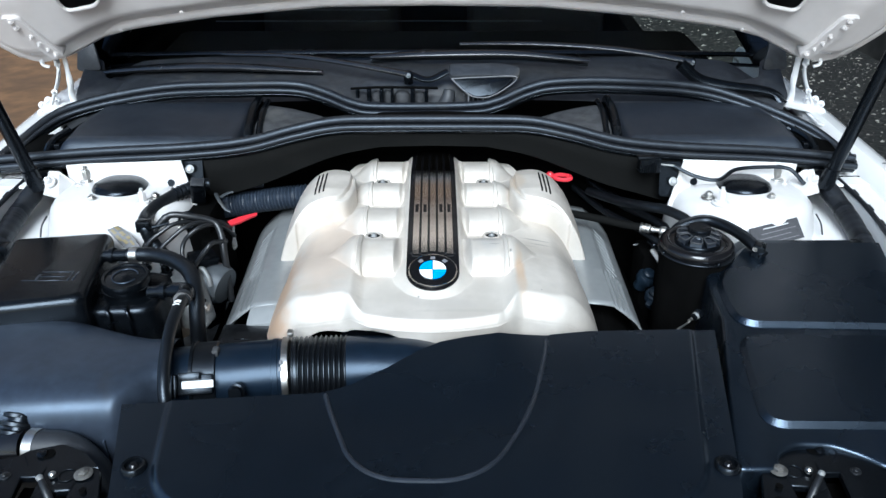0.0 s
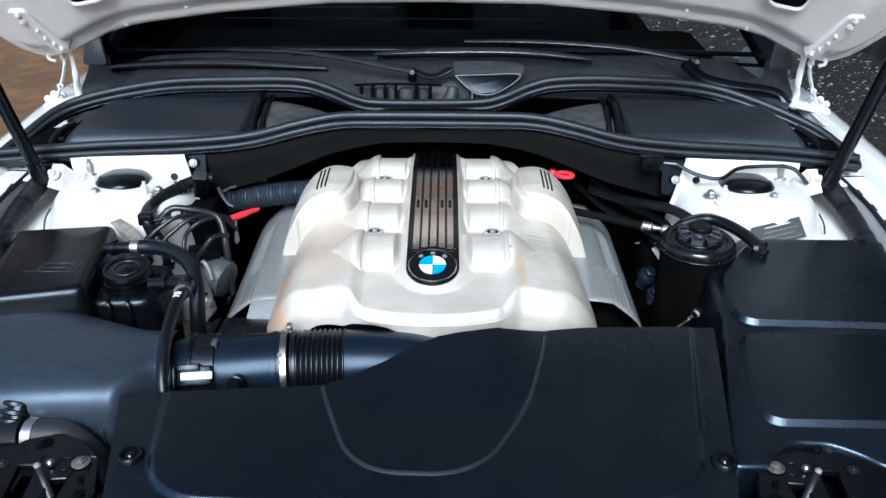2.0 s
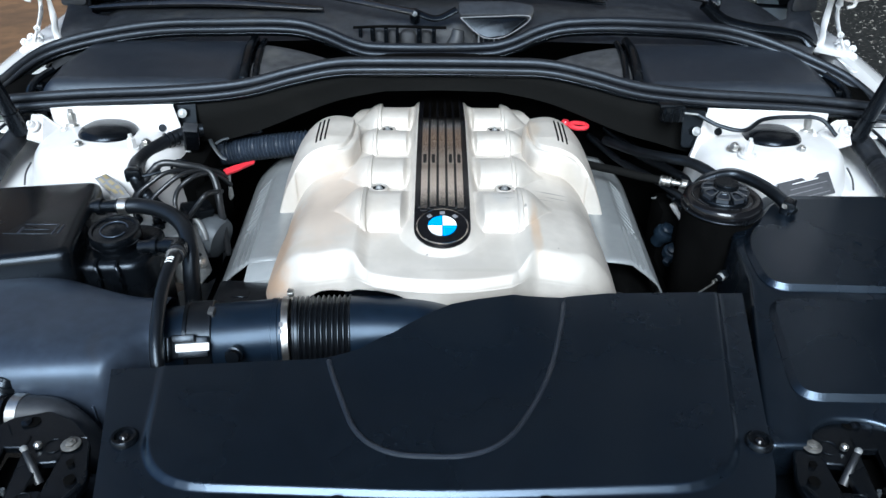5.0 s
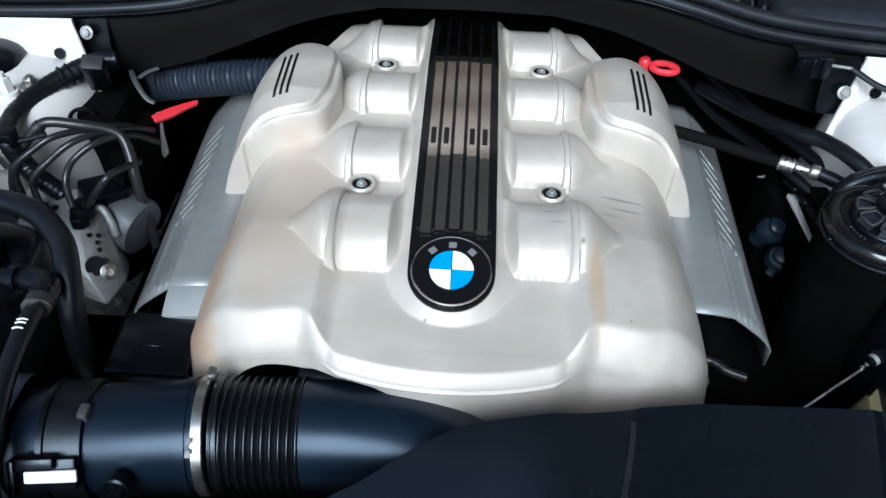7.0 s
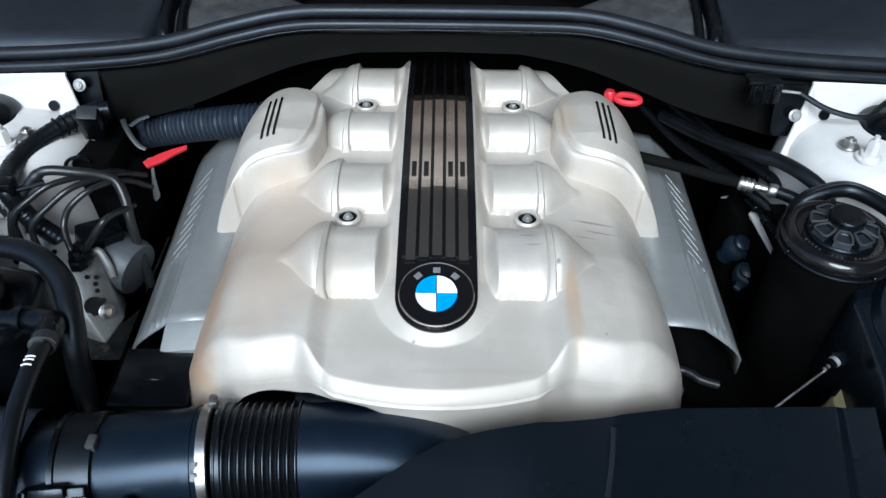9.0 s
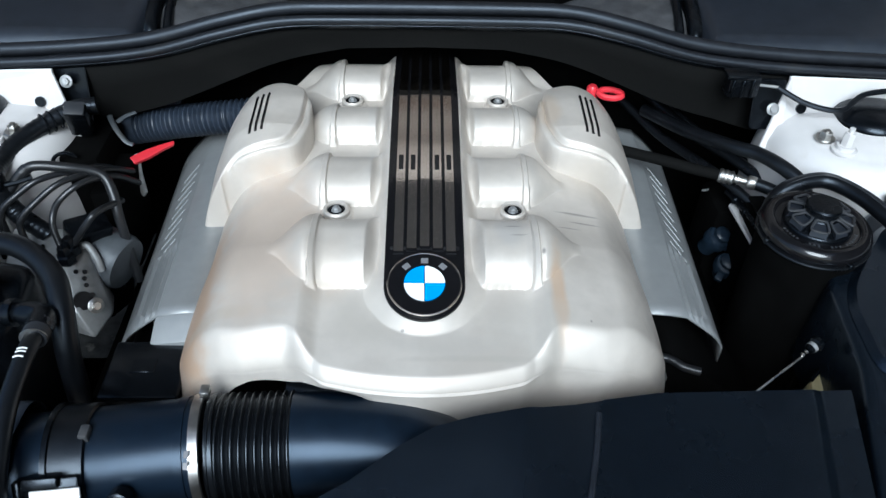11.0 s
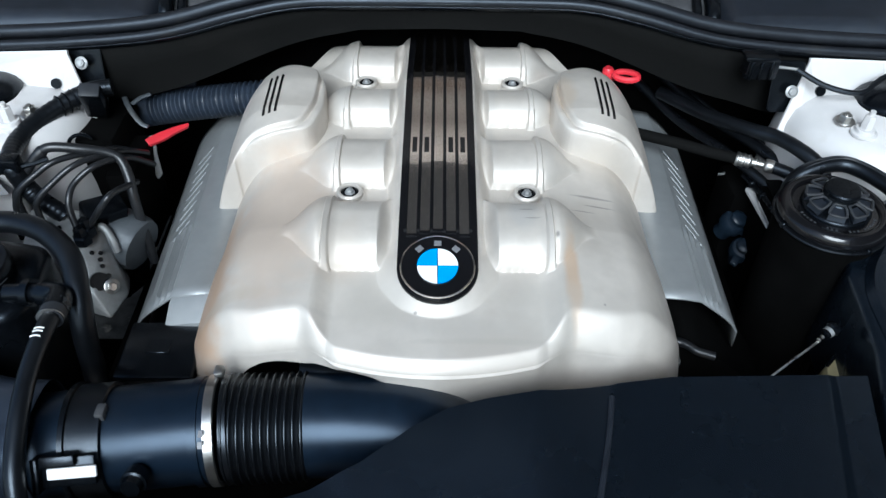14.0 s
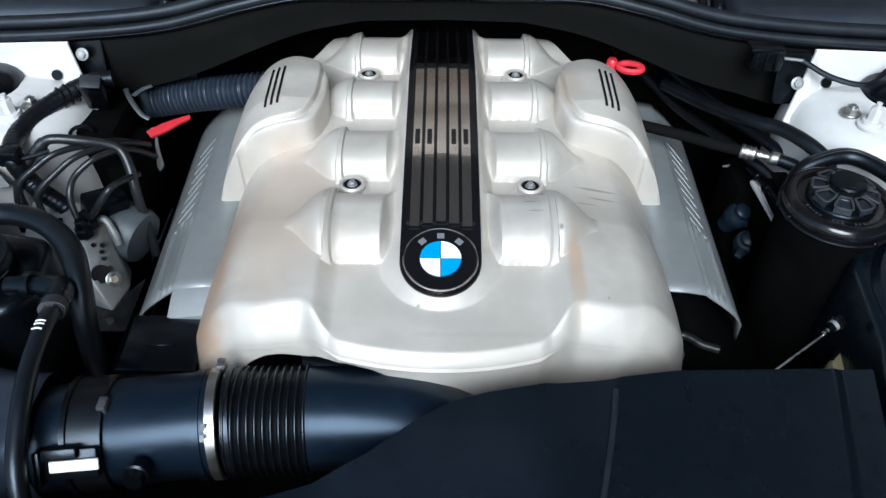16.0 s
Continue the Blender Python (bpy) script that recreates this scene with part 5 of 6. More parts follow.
def wiper(name, pivot, pts, blade, label):
    w = thing("wiper", label, "wiper", pivot, group="wipers")
    p = Vector(pivot)
    part("arm", tube([Vector(q) - p for q in pts], lambda t: 0.012 - 0.005 * t, 10, 8, 0.55), WIPER, w)
    part("blade_carrier", tube([Vector(q) - p for q in blade], lambda t: 0.017 * (0.35 + 0.65 * math.sin(math.pi * min(1, max(0, t))) ** 0.5), 12, 8, 0.5), WIPER, w)
    part("blade", tube([Vector(q) - p + Vector((0, 0.012, -0.012)) for q in blade], 0.004, 6, 8), RUBBER, w)
    part("pivot_cap", moved(lathe([(0.010, -0.02), (0.010, 0.001), (0.008, 0.005), (0.004, 0.006)], 18), pose(0, 0, 0.006, 20)), BLACK, w)
    part("pivot_nut", moved(hexhead(0.0035, 0.005), pose(0, -0.009, 0.006, 60)), PUMP, w)


wiper("wiper", (-0.052, 1.600, 1.060), [(-0.052, 1.600, 1.066), (-0.16, 1.63, 1.078), (-0.30, 1.68, 1.084), (-0.47, 1.735, 1.075)], [(-0.76, 1.74, 1.032), (-0.62, 1.72, 1.048), (-0.45, 1.70, 1.056), (-0.24, 1.665, 1.055)], "black wiper arm and blade parked across the cowl")
wiper("wiper", (0.555, 1.655, 1.072), [(0.555, 1.655, 1.078), (0.40, 1.69, 1.096), (0.22, 1.72, 1.101), (0.06, 1.75, 1.094)], [(-0.14, 1.72, 1.072), (0.0, 1.71, 1.081), (0.18, 1.70, 1.084), (0.34, 1.68, 1.074)], "black wiper arm and blade parked on the windscreen base")
wm = thing("wiper_motor_cover", "flat black wiper linkage cover with rounded end", "wiper cover", (0.10, 1.60, 1.05))
part("top_cover", plate(rounded([(-0.066, -0.008), (-0.066, 0.034), (0.040, 0.036), (0.084, 0.022), (0.080, -0.010), (0.03, -0.004)], 0.012), 0.010, 0.003, 2, pose(0, 0.0, 0.018, 24)), COWL, wm)
part("front_flap", plate(rounded([(-0.062, 0.0), (0.072, 0.002), (0.030, -0.036), (-0.012, -0.042), (-0.036, -0.028)], 0.010), 0.006, 0.002, 2, pose(0, -0.008, 0.010, 48)), BLACK, wm)
part("flap_edge", tube([(-0.062, -0.011, 0.010), (-0.036, -0.030, -0.010), (-0.012, -0.039, -0.021), (0.028, -0.035, -0.017), (0.074, -0.009, 0.012), (0.0, -0.011, 0.013), (-0.062, -0.011, 0.010)], 0.0012, 6, 8), GREY_PRINT, wm)
part("link_arm", tube([(-0.15, 0.01, 0.014), (-0.11, 0.006, 0.003), (-0.07, 0.015, 0.018)], 0.012, 10, 6, 0.5), BLACK, wm)

# ---- cabin air filter housings ----
for s in (-1, 1):
    fh = thing("cabin_filter_housing", "smooth black plastic cabin air filter housing behind the firewall seal", "filter housing", (s * 0.50, 1.42, 0.96), group="filter housings")
    X, Y = np.meshgrid(np.linspace(-0.155, 0.19, 60), np.linspace(-0.085, 0.125, 40))
    edge = np.minimum(np.minimum(X + 0.155, 0.19 - X - 0.22 * np.clip(Y, 0, 1)), np.minimum(Y + 0.085, 0.125 - Y))
    Z = 0.055 + 0.12 * (Y + 0.085) * 0.8 - 0.05 * (1 - np.sqrt(np.clip(1 - (1 - np.clip(edge / 0.030, 0, 1)) ** 2, 0, 1)))
    keep = edge >= -0.001
    d = sheet(X, Y, Z, keep)
    part("lid", d if s > 0 else mirrored(d), HOUSING, fh)
    part("lower_box", box(-0.155, 0.185, -0.082, 0.12, -0.04, 0.02, 0.008), BLACK, fh)
    part("strap", tube([(-s * 0.160, -0.068, 0.040), (-s * 0.158, -0.045, 0.062), (-s * 0.152, 0.03, 0.076), (-s * 0.148, 0.11, 0.074)], 0.009, 10, 6), BLACK, fh)
    part("strap", tube([(-s * 0.178, -0.064, 0.040), (-s * 0.176, -0.040, 0.058), (-s * 0.170, 0.03, 0.072), (-s * 0.166, 0.11, 0.07)], 0.006, 10, 6), BLACK, fh)
    X, V = np.meshgrid(np.linspace(0.165, 0.315, 40), np.linspace(0, 1, 34))
    k = (X - 0.165) / 0.18
    Y = -0.058 + 0.045 * k + V * (0.173 - 0.095 * k)
    ed = np.minimum(V, 1 - V) * 2
    Z = 0.058 - 0.035 * k ** 2 + 0.09 * (Y + 0.085) - 0.035 * (1 - np.sqrt(np.clip(1 - (1 - np.clip(ed / 0.6, 0, 1)) ** 2, 0, 1))) - 0.03 * step(k, 0.9, 1.0)
    d = sheet(-X, Y, Z)
    part("air_duct", d if s > 0 else mirrored(d), DUSTY, fh, "rough felt-like air duct end")

# ---- fuse box ----
fb = thing("electronics_box", "black plastic electronics box lid with two raised panels", "fuse box", (0.58, 0.90, 0.80))
_invf = Matrix.Translation((-0.58, -0.90, -0.80))
TILT_F = Matrix.Translation((0, 0.9, 0.899)) @ pose(0, 0, 0, 5.0) @ Matrix.Translation((0, -0.9, 0))
lid = [(0.340, 0.655), (0.392, 0.655), (0.397, 0.678), (0.422, 0.692), (0.465, 0.690), (0.497, 0.672), (0.515, 0.655), (0.80, 0.652), (0.80, 1.135), (0.500, 1.135), (0.418, 1.03), (0.412, 0.93)]
part("lid", moved(plate(rounded(lid, 0.012, 4), 0.12, 0.0055, 3, TILT_F), _invf), BLACK_GRAIN, fb)
for pts in ([(0.424, 0.906), (0.80, 0.893), (0.80, 1.118), (0.505, 1.118), (0.424, 1.01)], [(0.392, 0.716), (0.80, 0.708), (0.80, 0.880), (0.418, 0.890)]):
    part("raised_panel", moved(plate(rounded(pts, 0.035, 14), 0.03, 0.0065, 1, TILT_F @ Matrix.Translation((0, 0, 0.0075))), _invf), BLACK_GRAIN, fb, smooth=False)

# ---- power steering reservoir ----
ps = thing("fluid_reservoir", "black cylindrical fluid reservoir with lobed screw cap", "fluid reservoir", (0.419, 1.090, 0.735))
part("canister", lathe([(0.050, -0.05), (0.054, 0.10), (0.055, 0.180), (0.056, 0.189)], 40), DARK, ps)
part("flange", lathe([(0.0555, 0.188), (0.0590, 0.1885), (0.0597, 0.1900), (0.0590, 0.1915), (0.0560, 0.1920)], 64), RUBBER, ps, "thin lower flange of the lid")
part("rim", lathe([(0.0540, 0.190), (0.0572, 0.1945), (0.0576, 0.1985), (0.0560, 0.2035), (0.0515, 0.2070), (0.0465, 0.2075), (0.0435, 0.2055), (0.0425, 0.2035), (0.032, 0.2035)], 64), BLACK_GLOSS, ps, "rounded glossy rim")
for a in (-165, -72, 12):
    part("rim_tab", moved(box(0.0555, 0.0605, -0.0028, 0.0028, 0.188, 0.1945, 0.0008, 1), pose(0, 0, 0, 0, 0, a)), BLACK, ps)
cap = part("screw_cap", lathe([(0.0355, 0.203), (0.0355, 0.2065), (0.0340, 0.2085), (0.0300, 0.2095), (0.0200, 0.2155), (0.0178, 0.2195), (0.0175, 0.2240), (0.0184, 0.2250), (0.0184, 0.2275), (0.0168, 0.2290), (0.004, 0.2292)], 48), BLACK, ps, "black screw cap with grip lobes")
# Lobes paler than the cap: the light on them is in the colour.
for k in range(8):
    turn = pose(0, 0, 0, 0, 0, 45 * k + 22)
    lobe = [(0.0175, -0.0050, 0.2195), (0.0310, -0.0085, 0.2165), (0.0325, 0.0, 0.2160), (0.0310, 0.0085, 0.2165), (0.0175, 0.0050, 0.2195)]
    part("grip_lobe", moved(tube(lobe + lobe[:1], 0.0014, 8, 3), turn), COWL, cap)
    part("lobe_web", moved(([(0.0175, -0.005, 0.2170), (0.031, -0.0085, 0.2140), (0.031, 0.0085, 0.2140), (0.0175, 0.005, 0.2170), (0.0175, -0.005, 0.208), (0.0335, -0.0085, 0.206), (0.0335, 0.0085, 0.206), (0.0175, 0.005, 0.208)], [(0, 1, 2, 3), (0, 4, 5, 1), (1, 5, 6, 2), (2, 6, 7, 3)]), turn), HOUSING, cap, smooth=False)
for k in range(22):
    if k in (5, 6, 10, 11, 15):
        continue
    tall = 0.0022 if k % 3 else 0.0030
    part("raised_mark", moved(box(0.0395 - tall / 2, 0.0395 + tall / 2, -0.0011, 0.0011, 0.2034, 0.2042, 0.0002, 1), pose(0, 0, 0, 0, 0, -166 + 6.4 * k)), COWL, ps)
hs = thing("return_hose", "thick ribbed black rubber hose arching over the reservoir", "hose", (0.45, 1.1, 0.95))
ARC = [(0.392, 1.140, 0.885), (0.397, 1.150, 0.912), (0.408, 1.158, 0.927), (0.431, 1.163, 0.936), (0.455, 1.164, 0.939), (0.473, 1.152, 0.939), (0.488, 1.130, 0.939), (0.499, 1.104, 0.938), (0.508, 1.083, 0.934), (0.517, 1.066, 0.925)]
IH = Matrix.Translation((-0.45, -1.1, -0.95))
part("hose", moved(tube(ARC, 0.0090, 20, 10), IH), RUBBER, hs)
for lift, out in ((0.0086, 0.0028), (0.0062, 0.0066), (0.0090, -0.0012)):
    ridge = []
    for q in ARC[1:-1]:
        d = Vector((q[0] - 0.43, q[1] - 1.085, 0)).normalized()
        ridge.append(Vector(q) + d * out + Vector((0, 0, lift)))
    part("ridge", moved(tube(ridge, 0.0009, 6, 10), IH), GREY_RUBBER, hs)
part("end_clip", moved(moved(box(-0.012, 0.012, -0.009, 0.009, -0.010, 0.012, 0.003), Matrix.Translation((0.512, 1.076, 0.930)) @ pose(0, 0, 0, 10, 0, 62)), IH), BLACK, hs)
part("clip_screw", moved(moved(hexhead(0.0028, 0.003), Matrix.Translation((0.503, 1.068, 0.936)) @ pose(0, 0, 0, 50)), IH), GRIMY, hs)
fw = thing("feed_hose", "smooth black rubber hose from the firewall to the reservoir", "hose", (0.40, 1.22, 0.92))
part("hose", moved(tube([(0.300, 1.375, 0.900), (0.345, 1.310, 0.908), (0.382, 1.256, 0.922), (0.405, 1.234, 0.927), (0.423, 1.206, 0.929), (0.438, 1.184, 0.924), (0.446, 1.172, 0.910), (0.450, 1.168, 0.86)], 0.0088, 16, 10), Matrix.Translation((-0.40, -1.22, -0.92))), RUBBER, fw)
for k, (dx, dz) in enumerate(((0.03, -0.02), (0.0, -0.035), (0.055, -0.03))):
    hh = thing("rubber_hose", "dark rubber hose running from the firewall", "hose", (0.38, 1.25, 0.88), group="firewall hoses")
    part("hose", moved(tube([(0.28 + dx, 1.43, 0.92 + dz), (0.33 + dx, 1.36, 0.90 + dz), (0.385 + dx, 1.27, 0.90 + dz), (0.43 + dx, 1.20, 0.88 + dz), (0.45 + dx, 1.14, 0.82 + dz)], 0.0075 - 0.001 * k, 12, 8), Matrix.Translation((-0.38, -1.25, -0.88))), RUBBER, hh)
ac = thing("refrigerant_line", "black line with a plated crimp fitting", "pipe", (0.372, 1.247, 0.885))
# Matt felt black on the line stands for the shadow over it.
part("line", tube([(-0.135, 0.045, 0.010), (-0.068, 0.024, 0.005), (-0.030, 0.011, 0.001), (0.002, -0.001, 0.0)], 0.0072, 14, 6), FELT, ac)
fit_m = Vector((0.040, -0.0185, 0.0005)).to_track_quat("Z", "Y").to_matrix().to_4x4()
part("fitting", moved(lathe([(0.0085, 0.0), (0.0092, 0.001), (0.0092, 0.0035), (0.0080, 0.0045), (0.0080, 0.0065), (0.0090, 0.0075), (0.0090, 0.0105), (0.0078, 0.0115), (0.0078, 0.0135), (0.0088, 0.0145), (0.0088, 0.0170), (0.0060, 0.0185), (0.0052, 0.020)], 28), fit_m), STEEL, ac, "bright crimped metal fitting")
part("neck", moved(lathe([(0.0052, 0.018), (0.0052, 0.0225), (0.0066, 0.0230), (0.0066, 0.0250), (0.0046, 0.0255), (0.0046, 0.0350)], 24), fit_m), STEEL, ac)
part("nut", moved(lathe([(0.0060, 0.0340), (0.0078, 0.0350), (0.0086, 0.0370), (0.0086, 0.0440), (0.0074, 0.0460), (0.0060, 0.0465)], 28), fit_m), STEEL, ac)
part("tail", tube([(0.041, -0.019, 0.0005), (0.052, -0.026, 0.0), (0.064, -0.034, -0.002), (0.080, -0.045, -0.006), (0.090, -0.060, -0.03)], 0.0078, 14, 5), RUBBER, ac)
cn = thing("blue_connector", "dull blue-grey plastic valves beside the engine", "connector", (0.398, 1.222, 0.775))
for k, (x, y, z) in enumerate(((-0.005, 0.013, 0.014), (0.006, -0.014, -0.010))):
    tilt = Matrix.Translation((x, y, z)) @ pose(0, 0, 0, 22, 16 - 20 * k, 0)
    bd = part("body", moved(lathe([(0.012, -0.030), (0.012, -0.012), (0.0170, -0.009), (0.0175, 0.002), (0.0150, 0.006), (0.0112, 0.007), (0.0112, 0.013), (0.0085, 0.0155), (0.003, 0.016)], 24), tilt), BLUE_GREY, cn)
    part("ear", moved(box(-0.005, 0.005, -0.028, -0.014, -0.004, 0.003, 0.002), tilt @ pose(0, 0, 0, 0, 0, 50 - 90 * k)), BLUE_GREY, bd)
dp = thing("oil_dipstick", "thin plated dipstick tube with a cap", "dipstick", (0.393, 0.971, 0.879))
part("tube", tube([(-0.013, -0.009, -0.006), (-0.045, -0.029, -0.014), (-0.080, -0.050, -0.026)], 0.0013, 8, 4), STEEL, dp)
aim = Vector((0.8, 0.5, 0.25)).to_track_quat("Z", "Y").to_matrix().to_4x4()
part("cap", moved(lathe([(0.0040, -0.010), (0.0055, -0.009), (0.0055, -0.002), (0.0078, 0.0), (0.0078, 0.004), (0.0060, 0.006)], 20), aim), BLACK, dp)
part("cap_face", moved(lathe([(0.0050, -0.007), (0.0058, -0.0065), (0.0058, -0.0025), (0.0050, -0.002)], 20), aim), ALU, dp, "worn metal collar")
for k in range(2):
    part("bead", moved(lathe([(0.0010, -0.0150), (0.0024, -0.0140), (0.0024, -0.0125), (0.0010, -0.0115)], 12), aim @ Matrix.Translation((0, 0, -0.005 * k))), STEEL, dp)
bt = thing("small_container", "stained yellowish translucent container under the dipstick", "container", (0.430, 0.968, 0.80))
part("body", plate(rounded([(-0.027, -0.004), (-0.002, 0.019), (0.013, 0.026), (0.016, -0.030), (-0.030, -0.030)], 0.004), 0.05, 0.003, 2, pose(0, 0, 0.030, 12)), OLIVE, bt)
part("rim_edge", tube([(-0.027, -0.004, 0.0305), (-0.002, 0.019, 0.0355), (0.012, 0.025, 0.0365)], 0.0022, 8, 4), BLACK, bt)
lp = thing("lower_pipe", "thin grey coated pipe below the engine cover edge", "pipe", (0.275, 0.993, 0.82))
part("pipe", tube([(-0.075, 0.020, -0.006), (-0.021, 0.011, 0.0), (-0.007, 0.005, 0.001), (0.003, -0.003, 0.0), (0.020, -0.009, -0.001)], 0.0048, 12, 6), PIPE, lp)

# ---- dipstick handles and rear hoses ----
rd = thing("red_ring_handle", "bright red plastic ring pull handle", "dipstick handle", (0.226, 1.355, 0.93))
part("ring", moved(tube([(0.015 * math.cos(a) + 0.014, 0.0070 * math.sin(a), 0) for a in np.linspace(0, 2 * math.pi, 33)], 0.0042, 8, 0, caps=False), pose(0.004, 0, 0.008, 20, 0, -12)), RED, rd)
part("stem", moved(lathe([(0.0075, -0.03), (0.0075, 0.010), (0.005, 0.013)], 16), pose(-0.004, 0.010, 0.0)), RED, rd)
rl = thing("red_lever", "bright red plastic lever handle", "handle", (-0.350, 1.292, 0.880))
part("lever", moved(plate(rounded([(-0.030, -0.0055), (-0.008, -0.006), (0.012, -0.0035), (0.029, -0.003), (0.031, 0.002), (0.012, 0.0045), (-0.008, 0.006), (-0.030, 0.005)], 0.0025), 0.006, 0.0015, 2), pose(0, 0, 0.004, 32, 0, 44)), RED, rl)
ch = thing("corrugated_hose", "dark blue-black corrugated hose behind the engine cover", "hose", (-0.33, 1.345, 0.884))
pth = curve_points([(-0.060, 0.0, 0.000), (0.0, 0.0, 0.010), (0.065, 0.0, 0.018), (0.14, 0.004, 0.024)], 80)
part("hose", tube(pth, lambda t: 0.0205 + 0.0021 * math.sin(t * 31 * 2 * math.pi), 22, 0), NAVY_HOSE, ch)
part("collar", tube([(-0.072, 0.0, -0.002), (-0.052, 0.0, 0.002)], 0.0225, 22, 2), NAVY_HOSE, ch)
for q in ([(-0.068, -0.040, 0.044), (-0.062, -0.050, 0.038), (-0.053, -0.060, 0.030), (-0.044, -0.067, 0.023), (-0.036, -0.069, 0.020)], [(-0.057, -0.048, 0.040), (-0.050, -0.036, 0.041), (-0.040, -0.027, 0.041)]):
    part("bracket", tube(q, 0.0034, 8, 5, 0.5), PUMP, ch, "bent bare metal bracket")

# ---- brake hydraulics ----
ab = thing("brake_hydraulic_unit", "grey cast aluminium brake hydraulic block with pipes", "hydraulic unit", (-0.375, 1.07, 0.72))
_inva = Matrix.Translation((0.375, -1.07, -0.72))
RB = Matrix.Translation((-0.412, 1.090, 0.846)) @ pose(0, 0, 0, -12, 8, -20)
bm = bmesh.new()
for q in ((-0.470, 1.143, 0.880), (-0.417, 1.148, 0.876), (-0.385, 1.124, 0.870), (-0.398, 1.094, 0.866), (-0.462, 1.082, 0.868), (-0.380, 1.052, 0.836), (-0.366, 1.042, 0.806), (-0.356, 1.079, 0.808), (-0.470, 1.150, 0.790), (-0.450, 1.078, 0.795), (-0.374, 1.056, 0.792), (-0.372, 1.120, 0.790)):
    bm.verts.new(q)
bmesh.ops.convex_hull(bm, input=bm.verts[:])
bmesh.ops.dissolve_limit(bm, angle_limit=0.05, verts=bm.verts[:], edges=bm.edges[:])
bmesh.ops.bevel(bm, geom=bm.edges[:], offset=0.0025, segments=2, affect="EDGES", profile=0.5)
bmesh.ops.transform(bm, matrix=_inva, verts=bm.verts[:])
part("valve_block", bm, ALU, ab)
MOTOR = Matrix.Translation((-0.376, 1.143, 0.838)) @ Vector((0.80, -0.30, -0.20)).to_track_quat("Z", "Y").to_matrix().to_4x4()
part("pump_motor", moved(moved(lathe([(0.031, -0.045), (0.034, -0.040), (0.034, 0.020), (0.031, 0.027), (0.008, 0.028)], 32), MOTOR), _inva), PUMP, ab, "dark grey cylindrical pump motor")
part("plug", moved(moved(box(-0.024, 0.022, -0.016, 0.014, -0.014, 0.014, 0.003), Matrix.Translation((-0.386, 1.143, 0.877)) @ pose(0, 0, 0, 15, 10, 40)), _inva), BLACK, ab)
part("plug_band", moved(tube([(-0.392, 1.118, 0.872), (-0.380, 1.118, 0.876), (-0.370, 1.110, 0.864), (-0.366, 1.104, 0.850)], 0.0042, 10, 5), _inva), ALU, ab)
part("control_module", moved(moved(box(-0.06, 0.030, 0.052, 0.10, -0.08, 0.005, 0.006), RB), _inva), BLACK, ab)
FACE = Vector((0.62, -0.60, 0.50)).to_track_quat("Z", "Y").to_matrix().to_4x4()
part("port", moved(moved(lathe([(0.0105, -0.004), (0.0105, 0.0015)], 24), Matrix.Translation((-0.3772, 1.066, 0.8405)) @ FACE), _inva), BLACK, ab, "dark round port")
part("bolt", moved(moved(hexhead(0.0055, 0.006, 1.6), Matrix.Translation((-0.3655, 1.066, 0.8330)) @ FACE), _inva), STEEL, ab)
for x, y, z in ((-0.3885, 1.092, 0.860), (-0.381, 1.096, 0.856), (-0.3795, 1.088, 0.8535), (-0.3765, 1.082, 0.849), (-0.369, 1.074, 0.842), (-0.430, 1.118, 0.874), (-0.440, 1.105, 0.8725)):
    part("pin_hole", moved(moved(lathe([(0.0026, -0.002), (0.0026, 0.0012)], 10), Matrix.Translation((x, y, z)) @ (FACE if x > -0.40 else Matrix())), _inva), BLACK, ab)
PIPES = [
    [(-0.470, 1.118, 0.868), (-0.475, 1.128, 0.893), (-0.466, 1.132, 0.915), (-0.447, 1.142, 0.930), (-0.422, 1.158, 0.940), (-0.380, 1.200, 0.925), (-0.372, 1.240, 0.890)],
    [(-0.436, 1.106, 0.872), (-0.445, 1.117, 0.895), (-0.443, 1.122, 0.910), (-0.427, 1.132, 0.925), (-0.399, 1.152, 0.940), (-0.368, 1.195, 0.925), (-0.360, 1.240, 0.890)],
    [(-0.396, 1.098, 0.876), (-0.406, 1.112, 0.900), (-0.407, 1.122, 0.915), (-0.402, 1.138, 0.925), (-0.381, 1.156, 0.935), (-0.362, 1.190, 0.920), (-0.352, 1.230, 0.880)],
    [(-0.393, 1.108, 0.880), (-0.370, 1.113, 0.910), (-0.358, 1.125, 0.920), (-0.350, 1.17, 0.900)],
]
for q in PIPES:
    part("brake_pipe", moved(tube(q, 0.0037, 10, 8), _inva), PIPE, ab, "thin bent metal brake pipe")
    part("pipe_nut", moved(moved(lathe([(0.010, -0.006), (0.010, 0.004), (0.0075, 0.006), (0.0075, 0.012), (0.005, 0.016)], 6), Matrix.Translation(q[0])), _inva), BLACK, ab)
br = thing("vacuum_pipe", "matt black bent pipe over the brake unit", "pipe", (-0.40, 1.16, 0.95))
part("pipe", moved(tube([(-0.480, 1.140, 0.862), (-0.484, 1.148, 0.888), (-0.472, 1.150, 0.912), (-0.455, 1.156, 0.935), (-0.440, 1.162, 0.949), (-0.426, 1.165, 0.952), (-0.400, 1.170, 0.946), (-0.378, 1.176, 0.938), (-0.364, 1.176, 0.929), (-0.355, 1.165, 0.912), (-0.350, 1.150, 0.885), (-0.346, 1.140, 0.80)], 0.0056, 12, 6), Matrix.Translation((0.40, -1.16, -0.95))), PIPE, br)
part("joint", moved(tube([(-0.444, 1.160, 0.946), (-0.439, 1.1625, 0.9495)], 0.0066, 14, 2), Matrix.Translation((0.40, -1.16, -0.95))), PIPE, br)
